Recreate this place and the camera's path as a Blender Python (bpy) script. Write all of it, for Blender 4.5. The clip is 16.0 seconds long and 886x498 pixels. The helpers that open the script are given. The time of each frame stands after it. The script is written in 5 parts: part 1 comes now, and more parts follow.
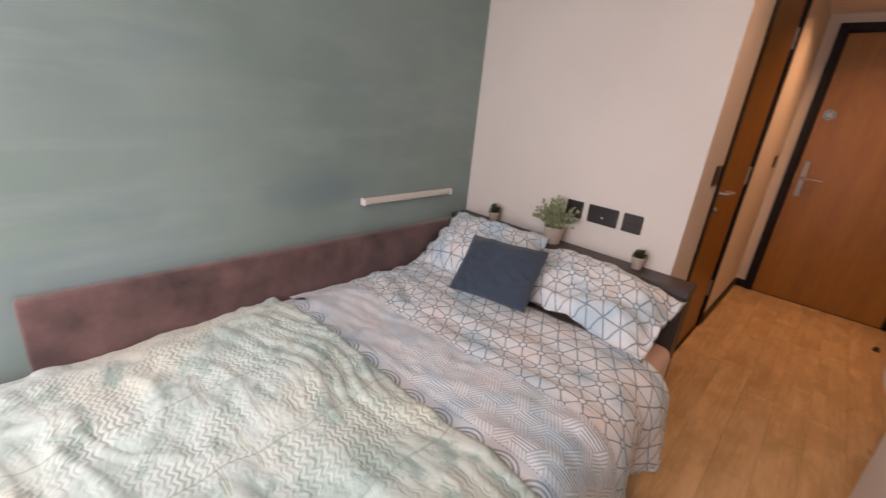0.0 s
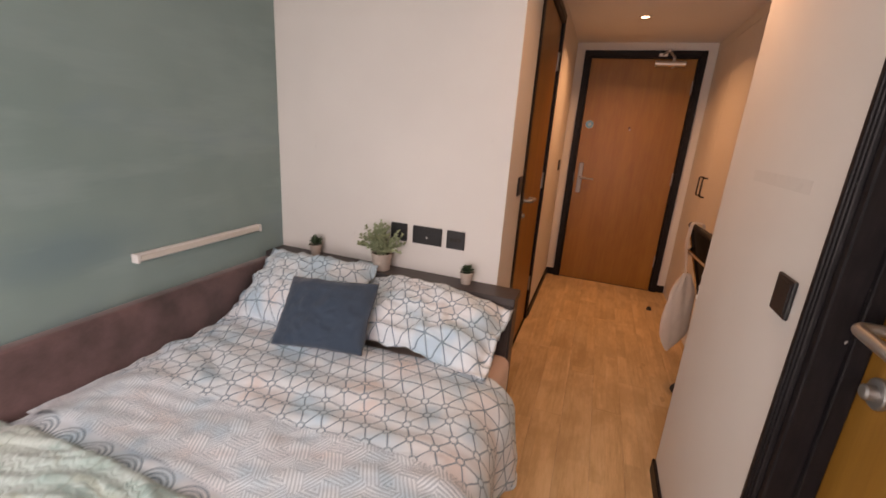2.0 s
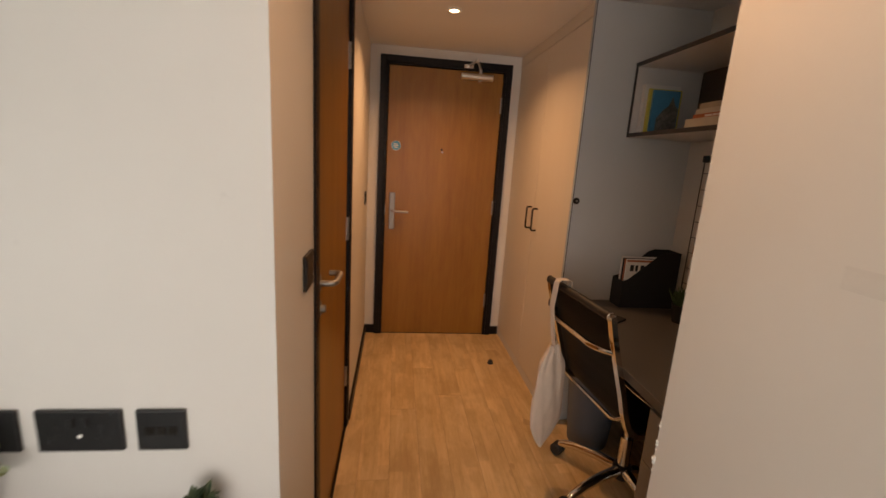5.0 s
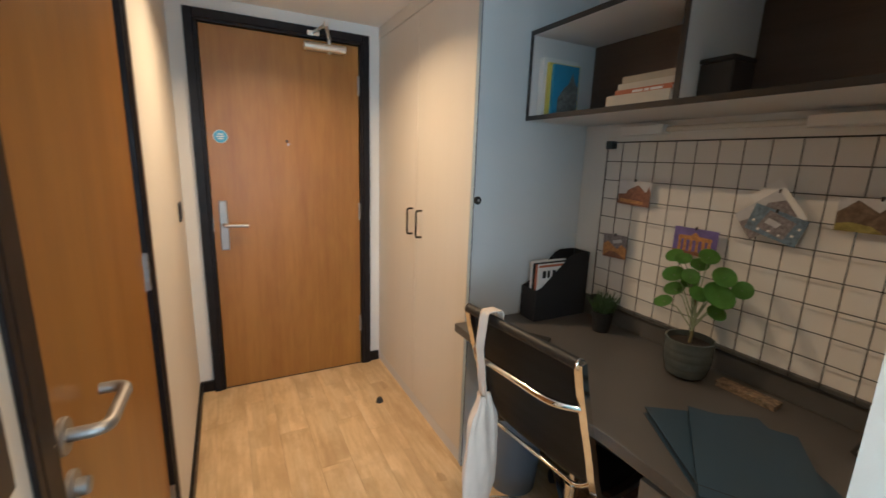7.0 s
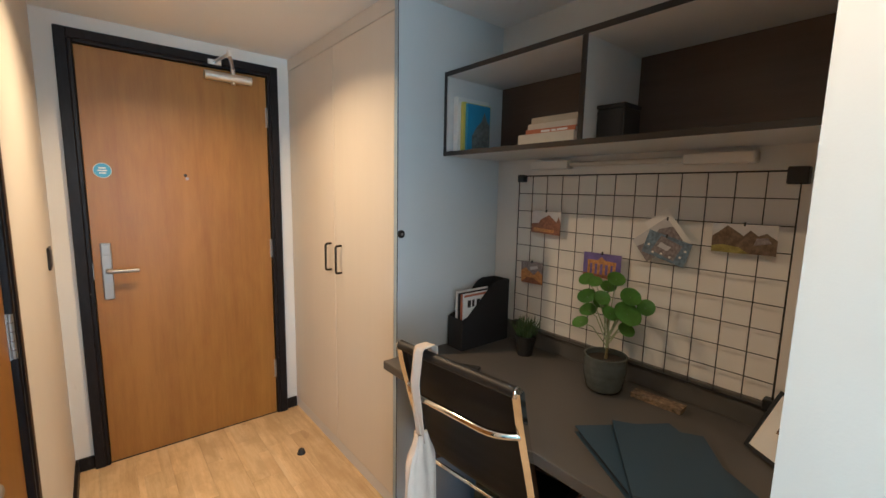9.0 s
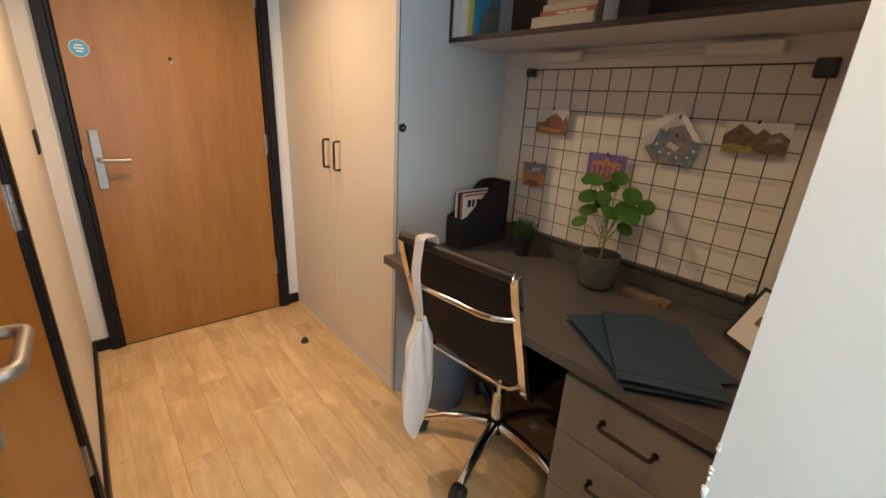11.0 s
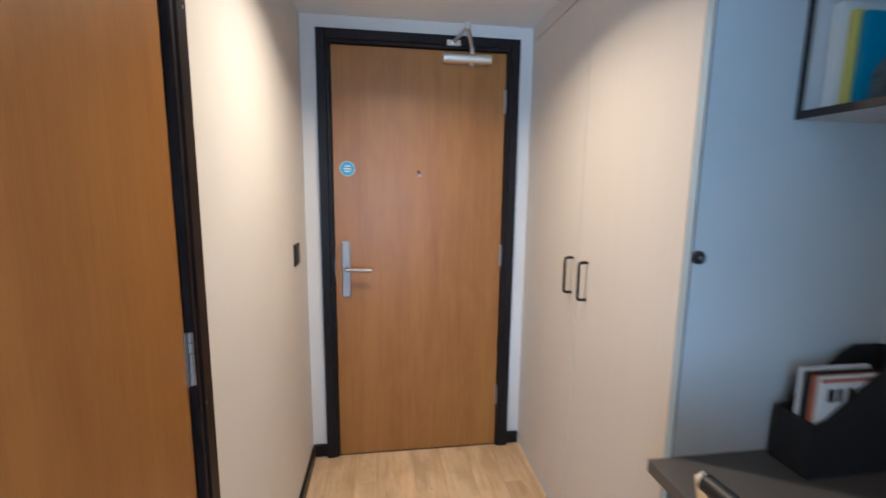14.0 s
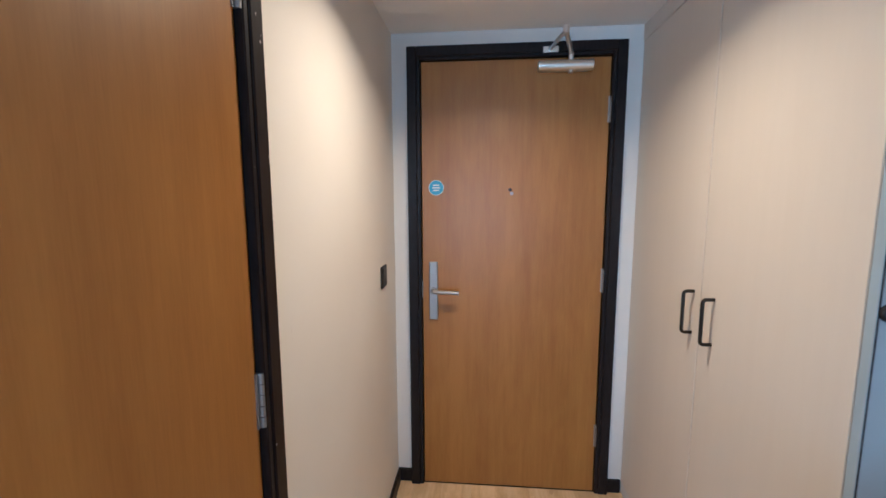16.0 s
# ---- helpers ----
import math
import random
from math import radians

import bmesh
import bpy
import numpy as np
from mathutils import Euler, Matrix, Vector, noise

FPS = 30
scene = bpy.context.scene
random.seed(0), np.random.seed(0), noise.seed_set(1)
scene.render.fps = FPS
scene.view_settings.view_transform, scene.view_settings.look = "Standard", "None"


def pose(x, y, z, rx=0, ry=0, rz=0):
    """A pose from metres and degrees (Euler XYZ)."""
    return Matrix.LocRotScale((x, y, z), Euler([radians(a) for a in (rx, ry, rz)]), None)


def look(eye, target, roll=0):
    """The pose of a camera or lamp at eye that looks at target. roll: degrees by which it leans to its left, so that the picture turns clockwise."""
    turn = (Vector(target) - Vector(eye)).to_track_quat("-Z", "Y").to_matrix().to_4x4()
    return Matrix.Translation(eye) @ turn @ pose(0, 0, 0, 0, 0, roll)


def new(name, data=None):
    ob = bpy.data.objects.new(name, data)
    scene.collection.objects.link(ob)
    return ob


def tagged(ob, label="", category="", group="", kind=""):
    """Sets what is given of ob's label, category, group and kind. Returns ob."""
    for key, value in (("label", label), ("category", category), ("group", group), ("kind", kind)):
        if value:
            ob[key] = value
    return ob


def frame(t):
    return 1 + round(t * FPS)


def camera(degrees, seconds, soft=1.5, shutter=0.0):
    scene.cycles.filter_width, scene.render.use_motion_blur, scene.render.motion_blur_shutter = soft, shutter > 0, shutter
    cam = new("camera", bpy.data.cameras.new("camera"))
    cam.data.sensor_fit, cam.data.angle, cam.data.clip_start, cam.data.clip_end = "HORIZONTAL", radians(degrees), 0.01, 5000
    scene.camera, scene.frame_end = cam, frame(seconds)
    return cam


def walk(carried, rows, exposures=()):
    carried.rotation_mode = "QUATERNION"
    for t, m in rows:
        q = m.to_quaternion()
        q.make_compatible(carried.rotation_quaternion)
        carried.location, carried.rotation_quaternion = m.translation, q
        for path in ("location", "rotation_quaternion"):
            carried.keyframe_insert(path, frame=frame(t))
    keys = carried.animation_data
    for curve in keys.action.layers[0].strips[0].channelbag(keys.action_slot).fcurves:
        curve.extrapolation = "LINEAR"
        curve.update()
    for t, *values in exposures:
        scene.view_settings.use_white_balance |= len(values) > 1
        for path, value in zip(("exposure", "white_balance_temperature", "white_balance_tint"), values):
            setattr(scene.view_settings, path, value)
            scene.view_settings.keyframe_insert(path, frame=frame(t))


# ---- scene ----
cam = camera(93.3, 16.0, 1.5, 0.5)
PATH = [
    (0, (0.158, 0.034, 1.322), (-1.1, 1.433, 0.644), 5.9),
    (0.5, (0.146, 0.05, 1.322), (-0.925, 1.599, 0.65), 5.8),
    (1, (0.138, 0.078, 1.328), (-0.751, 1.746, 0.674), 5.5),
    (1.5, (0.127, 0.126, 1.336), (-0.606, 1.886, 0.733), 4.8),
    (2, (0.109, 0.215, 1.355), (-0.531, 2.027, 0.802), 4.0),
    (2.5, (0.098, 0.343, 1.374), (-0.456, 2.2, 0.882), 2.9),
    (3, (0.087, 0.473, 1.374), (-0.345, 2.369, 0.905), 2.3),
    (3.5, (0.043, 0.646, 1.367), (-0.255, 2.571, 0.917), 1.9),
    (4, (0.006, 0.857, 1.397), (-0.14, 2.803, 0.959), 1.8),
    (4.2, (-0.023, 0.921, 1.399), (-0.078, 2.874, 0.973), 2.5),
    (6.5, (-0.037, 1.738, 1.402), (0.652, 3.563, 0.959), 1.9),
    (7, (-0.036, 1.798, 1.393), (0.869, 3.533, 0.978), 1.9),
    (7.5, (-0.042, 1.819, 1.389), (1.041, 3.465, 1.047), 1.9),
    (8, (-0.049, 1.821, 1.405), (1.141, 3.407, 1.142), 1.7),
    (8.2, (-0.055, 1.825, 1.413), (1.167, 3.391, 1.18), 1.6),
    (10.3, (-0.092, 1.839, 1.378), (1.187, 3.298, 0.895), 2.8),
    (10.5, (-0.094, 1.838, 1.367), (1.175, 3.287, 0.828), 3.0),
    (11, (-0.097, 1.839, 1.339), (1.135, 3.27, 0.679), 3.2),
    (11.5, (-0.092, 1.836, 1.318), (1.084, 3.284, 0.596), 3.1),
    (12, (-0.085, 1.844, 1.314), (0.99, 3.373, 0.605), 2.4),
    (12.5, (-0.034, 1.913, 1.335), (0.915, 3.563, 0.722), 1.8),
    (13, (0.071, 2.067, 1.37), (0.85, 3.842, 0.881), 1.4),
    (13.5, (0.127, 2.191, 1.398), (0.689, 4.073, 1.021), 1.0),
    (14, (0.129, 2.356, 1.395), (0.406, 4.316, 1.106), 0.7),
    (14.5, (0.102, 2.506, 1.408), (0.133, 4.489, 1.151), 0.5),
    (15, (0.085, 2.547, 1.416), (-0.052, 4.523, 1.138), 0.3),
    (15.5, (0.113, 2.521, 1.421), (-0.078, 4.494, 1.153), 0.0),
    (16, (0.165, 2.478, 1.442), (-0.015, 4.454, 1.191), -0.2),
]
EXPOSURES = [
    (0.0, -0.64, 7850, 41),
    (2.0, -0.52, 8000, 39),
    (4.2, -0.58, 8000, 30),
    (6.3, 0.12, 6400, 10),
    (7.0, 0.52, 5000, 0),
    (8.2, 0.64, 5050, 1),
    (10.3, 0.62, 5100, 0),
    (11.2, 0.60, 5600, 5),
    (12.0, 0.58, 5800, 5),
    (12.5, 0.52, 5200, 3),
    (13.0, 0.62, 4450, 0),
    (14.0, 0.66, 4100, 1),
    (15.0, 0.42, 4200, 3),
    (16.0, 0.44, 4150, 2),
]
walk(cam, [(t, look(eye, target, roll)) for t, eye, target, roll in PATH], EXPOSURES)

# ---- world and lamps ----
world = bpy.data.worlds.new("sky")
scene.world = world
world.use_nodes = True
sky = world.node_tree.nodes.new("ShaderNodeTexSky")
sky.sky_type, sky.sun_disc = "NISHITA", False
sky.sun_elevation, sky.sun_rotation = radians(40), radians(200)
world.node_tree.links.new(sky.outputs[0], world.node_tree.nodes["Background"].inputs[0])
world.node_tree.nodes["Background"].inputs[1].default_value = 0.08


def lamp(name, kind, m, energy, colour, **settings):
    data = bpy.data.lights.new(name, kind)
    data.energy, data.color = energy, colour
    for key, value in settings.items():
        setattr(data, key, value)
    ob = new(name, data)
    ob.matrix_world = m
    return ob


CEIL = 2.165
WIN = (-1.38, 0.44, 0.50, 2.02)  # window opening: x0, x1, z0, z1
BACK = -0.52                    # inner face of the window wall
lamp("sun", "SUN", pose(0, 0, 5, 50, 0, 20), 0.6, (1, 0.97, 0.92), angle=radians(12))
lamp("window_light", "AREA", look(((WIN[0] + WIN[1]) / 2, BACK - 0.04, (WIN[2] + WIN[3]) / 2), ((WIN[0] + WIN[1]) / 2, 2, 0.05)),
     41, (0.85, 0.965, 0.99), shape="RECTANGLE", size=WIN[1] - WIN[0], size_y=WIN[3] - WIN[2])
SPOTS = ((0.235, 3.60, 10.5), (0.24, 1.90, 4.4))  # x, y, watts
for sx, sy, power in SPOTS:
    lamp("downlight_lamp", "AREA", pose(sx, sy, CEIL - 0.012), power, (1.0, 0.595, 0.285), shape="DISK", size=0.06, spread=radians(138))

# ---- mesh helpers ----
BASE = {}


def thing(name, at, label, category, group="", turn=0):
    ob = new(name)
    ob.empty_display_size = 0.05
    ob.matrix_world = pose(*at, 0, 0, turn)
    BASE[ob] = Vector(at)
    return tagged(ob, label, category, group)


def part(name, bm, material, parent=None, label="", smooth=False, local=False):
    """Links bm as one mesh object. Its coordinates are the world's unless local."""
    base = BASE.get(parent, Vector((0, 0, 0)))
    if not local:
        bmesh.ops.translate(bm, verts=bm.verts, vec=-base)
    bmesh.ops.recalc_face_normals(bm, faces=bm.faces)
    me = bpy.data.meshes.new(name)
    bm.to_mesh(me)
    bm.free()
    if smooth:
        me.shade_smooth()
        if smooth is not True:
            me.set_sharp_from_angle(angle=radians(smooth))
    me.materials.append(material)
    ob = new(name, me)
    if parent is not None:
        ob.parent = parent
    BASE[ob] = base
    return tagged(ob, label) if label else ob


def solo(name, bm, material, label, category, kind="", smooth=False, group=""):
    return tagged(part(name, bm, material, None, label, smooth), label, category, group, kind)


def box(x0, x1, y0, y1, z0, z1, bev=0.0, bm=None, seg=1):
    bm = bm or bmesh.new()
    vs = bmesh.ops.create_cube(bm, size=1)["verts"]
    for v in vs:
        v.co = Vector(((x0 + x1) / 2 + v.co.x * (x1 - x0), (y0 + y1) / 2 + v.co.y * (y1 - y0), (z0 + z1) / 2 + v.co.z * (z1 - z0)))
    if bev:
        bmesh.ops.bevel(bm, geom=list({e for v in vs for e in v.link_edges}), offset=bev, segments=seg, affect="EDGES", profile=0.5)
    return bm


def tube(points, r, bm=None, seg=10, caps=True, r1=None):
    """A round bar through points."""
    bm = bm or bmesh.new()
    pts = [Vector(p) for p in points]
    rings, side = [], None
    for i, p in enumerate(pts):
        d = (pts[min(i + 1, len(pts) - 1)] - pts[max(i - 1, 0)]).normalized()
        if side is None:
            side = d.orthogonal().normalized()
        side = (side - d * side.dot(d)).normalized()
        up = d.cross(side)
        rr = r if r1 is None else r + (r1 - r) * i / (len(pts) - 1)
        rings.append([bm.verts.new(p + rr * (math.cos(2 * math.pi * k / seg) * side + math.sin(2 * math.pi * k / seg) * up)) for k in range(seg)])
    for a, b in zip(rings, rings[1:]):
        for k in range(seg):
            bm.faces.new((a[k], a[(k + 1) % seg], b[(k + 1) % seg], b[k]))
    if caps:
        bm.faces.new(rings[0][::-1]), bm.faces.new(rings[-1])
    return bm


def bent(points, radius, steps=5):
    """The polyline with its corners rounded."""
    pts = [Vector(p) for p in points]
    out = [pts[0]]
    for a, b, c in zip(pts, pts[1:], pts[2:]):
        u, w = (a - b).normalized(), (c - b).normalized()
        p, q = b + u * radius, b + w * radius
        out += [p.lerp(b, k / steps).lerp(b.lerp(q, k / steps), k / steps) for k in range(steps + 1)]
    return out + [pts[-1]]


def lathe(profile, at, seg=32, bm=None):
    """Turns (radius, height) pairs round the upright axis at a place."""
    bm = bm or bmesh.new()
    rings = []
    for r, h in profile:
        rings.append([bm.verts.new((at[0] + r * math.cos(2 * math.pi * k / seg), at[1] + r * math.sin(2 * math.pi * k / seg), at[2] + h)) for k in range(seg)] if r > 0 else [bm.verts.new((at[0], at[1], at[2] + h))])
    for a, b in zip(rings, rings[1:]):
        for k in range(seg):
            n = (k + 1) % seg
            if len(a) == 1:
                bm.faces.new((a[0], b[k], b[n]))
            elif len(b) == 1:
                bm.faces.new((a[k], a[n], b[0]))
            else:
                bm.faces.new((a[k], a[n], b[n], b[k]))
    return bm


def disc(centre, axis, r, depth, bm=None, seg=28, bev=0.0):
    """A round plate, with a bevelled outer edge where bev is given."""
    c, a = Vector(centre), Vector(axis).normalized()
    bm = bm or bmesh.new()
    return ringed(c, a, r, depth, bev, bm, seg) if bev else tube([c, c + a * depth], r, bm, seg)


def ringed(c, a, r, depth, bev, bm, seg):
    side = a.orthogonal().normalized()
    up = a.cross(side)
    rings = [[bm.verts.new(c + a * h + rr * (math.cos(2 * math.pi * k / seg) * side + math.sin(2 * math.pi * k / seg) * up)) for k in range(seg)] for rr, h in ((r, 0), (r, depth - bev), (r - bev, depth))]
    for p, q in zip(rings, rings[1:]):
        for k in range(seg):
            bm.faces.new((p[k], p[(k + 1) % seg], q[(k + 1) % seg], q[k]))
    bm.faces.new(rings[0][::-1]), bm.faces.new(rings[-1])
    return bm


def lump(p, octaves=3):
    return noise.fractal(Vector(p), 1.0, 2.0, octaves)


# ---- materials ----
class Nodes:
    """Short hand for a material's node tree."""

    def __init__(self, name):
        self.mat = bpy.data.materials.new(name)
        self.mat.use_nodes = True
        self.tree = self.mat.node_tree
        self.bsdf = self.tree.nodes["Principled BSDF"]

    def add(self, kind, **values):
        n = self.tree.nodes.new(kind)
        for key, value in values.items():
            setattr(n, key, value)
        return n

    def put(self, socket, value):
        if isinstance(value, bpy.types.NodeSocket):
            self.tree.links.new(value, socket)
        else:
            socket.default_value = value

    def math(self, op, a, b=0.0, c=0.0):
        n = self.add("ShaderNodeMath", operation=op)
        for s, v in zip(n.inputs, (a, b, c)):
            self.put(s, v)
        return n.outputs[0]

    def vec(self, op, a, b=(0, 0, 0), c=(0, 0, 0)):
        n = self.add("ShaderNodeVectorMath", operation=op)
        for s, v in zip(n.inputs, (a, b, c)):
            self.put(s, v)
        return n.outputs["Value" if op in ("LENGTH", "DOT_PRODUCT", "DISTANCE") else "Vector"]

    def split(self, v):
        n = self.add("ShaderNodeSeparateXYZ")
        self.put(n.inputs[0], v)
        return n.outputs

    def join(self, x, y, z=0.0):
        n = self.add("ShaderNodeCombineXYZ")
        for s, v in zip(n.inputs, (x, y, z)):
            self.put(s, v)
        return n.outputs[0]

    def noise(self, v, scale, detail=4.0, rough=0.55):
        n = self.add("ShaderNodeTexNoise")
        self.put(n.inputs["Vector"], v)
        n.inputs["Scale"].default_value, n.inputs["Detail"].default_value, n.inputs["Roughness"].default_value = scale, detail, rough
        return n.outputs["Fac"]

    def ramp(self, fac, *stops):
        n = self.add("ShaderNodeValToRGB")
        self.put(n.inputs[0], fac)
        el = n.color_ramp.elements
        while len(el) < len(stops):
            el.new(0.5)
        for e, (p, col) in zip(el, stops):
            e.position, e.color = p, (*col, 1)
        return n.outputs[0]

    def mix(self, fac, a, b, blend="MIX"):
        n = self.add("ShaderNodeMix", data_type="RGBA", blend_type=blend)
        self.put(n.inputs[0], fac)
        for s, v in ((n.inputs[6], a), (n.inputs[7], b)):
            self.put(s, (*v, 1) if isinstance(v, tuple) else v)
        return n.outputs[2]

    def place(self, kind="Object"):
        return self.add("ShaderNodeTexCoord").outputs[kind]

    def bump(self, height, strength, distance=0.002):
        n = self.add("ShaderNodeBump")
        n.inputs["Strength"].default_value, n.inputs["Distance"].default_value = strength, distance
        self.put(n.inputs["Height"], height)
        self.put(self.bsdf.inputs["Normal"], n.outputs[0])

    def done(self, colour, rough, metal=0.0, sheen=0.0, gloss=0.5):
        self.put(self.bsdf.inputs["Base Color"], (*colour, 1) if isinstance(colour, tuple) else colour)
        self.put(self.bsdf.inputs["Roughness"], rough)
        self.bsdf.inputs["Metallic"].default_value = metal
        self.bsdf.inputs["Sheen Weight"].default_value = sheen
        self.bsdf.inputs["Specular IOR Level"].default_value = gloss
        return self.mat


def shade(c, k):
    return tuple(min(1.0, v * k) for v in c)


def plain(name, colour, rough, metal=0.0, var=0.10, scale=6.0, grain=300.0, bump=0.15, sheen=0.0, depth=0.001):
    """A surface with broad blotches, fine grain and uneven gloss."""
    n = Nodes(name)
    p = n.place()
    big, fine = n.noise(p, scale), n.noise(p, grain, 2.0)
    mixed = n.math("ADD", n.math("MULTIPLY", big, 0.75), n.math("MULTIPLY", fine, 0.25))
    col = n.ramp(mixed, (0.3, shade(colour, 1 - var)), (0.7, shade(colour, 1 + var)))
    n.bump(fine, bump, depth)
    return n.done(col, n.math("ADD", rough - 0.06, n.math("MULTIPLY", big, 0.12)), metal, sheen)


def wood(name, dark, light, axis="z", rough=0.4, stretch=14.0, figure=0.0):
    """Straight-grained veneer along an axis, with a faint arched figure."""
    n = Nodes(name)
    p = n.place()
    squeeze = {"x": (1 / stretch, 1, 1), "y": (1, 1 / stretch, 1), "z": (1, 1, 1 / stretch)}[axis]
    q = n.vec("MULTIPLY", p, squeeze)
    broad, grain, pore = n.noise(q, 7.0, 3.0), n.noise(q, 42.0, 5.0, 0.65), n.noise(q, 260.0, 2.0)
    f = n.math("ADD", n.math("MULTIPLY", broad, 0.5), n.math("ADD", n.math("MULTIPLY", grain, 0.35), n.math("MULTIPLY", pore, 0.15)))
    if figure:
        swell = n.noise(n.vec("MULTIPLY", p, tuple(v if v == 1 else 0.28 for v in squeeze)), 3.2, 2.0)
        arch = n.math("SINE", n.math("MULTIPLY", swell, 58.0))
        f = n.math("ADD", f, n.math("MULTIPLY", arch, figure))
        f = n.math("ADD", f, n.math("MULTIPLY", n.math("SUBTRACT", n.noise(p, 2.4, 3.0), 0.5), figure * 3.0))
    col = n.ramp(f, (0.36, dark), (0.62, light))
    n.bump(pore, 0.12, 0.0006)
    return n.done(col, n.math("ADD", rough - 0.05, n.math("MULTIPLY", grain, 0.12)))


def plank_wood():
    n = Nodes("oak_plank")
    info = n.add("ShaderNodeObjectInfo")
    rnd = info.outputs["Random"]
    p = n.vec("ADD", n.place(), n.join(n.math("MULTIPLY", rnd, 37.0), n.math("MULTIPLY", rnd, 91.0)))
    q = n.vec("MULTIPLY", p, (1, 0.1, 1))
    broad, grain, pore = n.noise(q, 9.0, 4.0), n.noise(q, 55.0, 5.0, 0.7), n.noise(q, 300.0, 2.0)
    knot = n.noise(n.vec("MULTIPLY", p, (1, 0.45, 1)), 7.0, 2.0)
    f = n.math("ADD", n.math("MULTIPLY", broad, 0.52), n.math("ADD", n.math("MULTIPLY", grain, 0.40), n.math("MULTIPLY", pore, 0.08)))
    col = n.ramp(f, (0.32, (0.38, 0.25, 0.125)), (0.5, (0.595, 0.43, 0.235)), (0.66, (0.70, 0.545, 0.345)))
    col = n.mix(n.math("MULTIPLY", n.math("GREATER_THAN", knot, 0.70), 0.35), col, (0.20, 0.115, 0.06))
    px, py, _ = n.split(p)
    cellid = n.add("ShaderNodeTexWhiteNoise", noise_dimensions="2D")
    strip = n.math("FLOOR", n.math("DIVIDE", px, 0.071))
    n.put(cellid.inputs["Vector"], n.join(strip, n.math("FLOOR", n.math("ADD", n.math("DIVIDE", py, 0.43), n.math("MULTIPLY", strip, 0.37)))))
    mottle = n.noise(n.vec("MULTIPLY", p, (1, 0.5, 1)), 8.0, 4.0, 0.6)
    col = n.mix(n.ramp(mottle, (0.40, (0.55, 0.55, 0.55)), (0.56, (0, 0, 0))), col, (0.42, 0.28, 0.14))
    tint = n.math("ADD", n.math("ADD", 0.88, n.math("MULTIPLY", rnd, 0.12)), n.math("MULTIPLY", cellid.outputs["Value"], 0.17))
    col = n.mix(1.0, col, n.join(tint, tint, tint), "MULTIPLY")
    n.bump(n.math("ADD", grain, pore), 0.18, 0.0008)
    return n.done(col, n.math("ADD", 0.36, n.math("MULTIPLY", grain, 0.16)))


def wall_green():
    n = Nodes("sage_wall_paint")
    p = n.place()
    big = n.noise(p, 1.6, 3.0)
    fine = n.noise(p, 220.0, 3.0)
    smear = n.noise(n.vec("MULTIPLY", p, (1, 0.6, 1.6)), 2.6, 2.0)
    col = n.ramp(big, (0.3, (0.186, 0.276, 0.262)), (0.7, (0.252, 0.350, 0.332)))
    col = n.mix(n.math("MULTIPLY", n.math("SMOOTH_MIN", n.math("MAXIMUM", n.math("MULTIPLY", n.math("SUBTRACT", smear, 0.54), 9.0), 0.0), 1.0, 0.2), 0.42), col, (0.19, 0.285, 0.315))
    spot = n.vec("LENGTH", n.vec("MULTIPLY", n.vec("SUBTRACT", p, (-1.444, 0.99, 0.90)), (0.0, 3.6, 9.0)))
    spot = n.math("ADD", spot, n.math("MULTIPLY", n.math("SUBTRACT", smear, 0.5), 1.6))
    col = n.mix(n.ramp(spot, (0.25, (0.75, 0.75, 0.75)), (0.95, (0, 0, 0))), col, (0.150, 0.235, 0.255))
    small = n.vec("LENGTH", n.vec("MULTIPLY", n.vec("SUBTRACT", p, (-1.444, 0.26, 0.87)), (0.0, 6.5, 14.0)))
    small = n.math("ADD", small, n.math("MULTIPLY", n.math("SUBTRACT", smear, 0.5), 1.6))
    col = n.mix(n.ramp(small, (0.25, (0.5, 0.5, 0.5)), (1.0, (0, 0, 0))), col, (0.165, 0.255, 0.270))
    streak = n.noise(n.vec("MULTIPLY", p, (1, 0.45, 2.4)), 3.4, 4.0, 0.6)
    col = n.mix(n.ramp(streak, (0.50, (0, 0, 0)), (0.68, (0.45, 0.45, 0.45))), col, (0.275, 0.375, 0.365))
    n.bump(fine, 0.12, 0.001)
    return n.done(col, n.math("ADD", 0.42, n.math("MULTIPLY", big, 0.15)))


def scuffed_black():
    n = Nodes("black_gloss_frame_paint")
    p = n.place()
    big, fine = n.noise(p, 9.0), n.noise(n.vec("MULTIPLY", p, (1, 1, 0.2)), 90.0, 4.0)
    chip = n.math("GREATER_THAN", n.noise(p, 52.0, 2.0, 0.6), 0.745)
    col = n.ramp(fine, (0.3, (0.006, 0.005, 0.006)), (0.75, (0.016, 0.013, 0.014)))
    col = n.mix(n.math("MULTIPLY", chip, 0.85), col, (0.45, 0.42, 0.39))
    n.bump(fine, 0.15, 0.0008)
    return n.done(col, n.math("ADD", 0.30, n.math("MULTIPLY", big, 0.25)), 0.0, 0.0, 0.22)


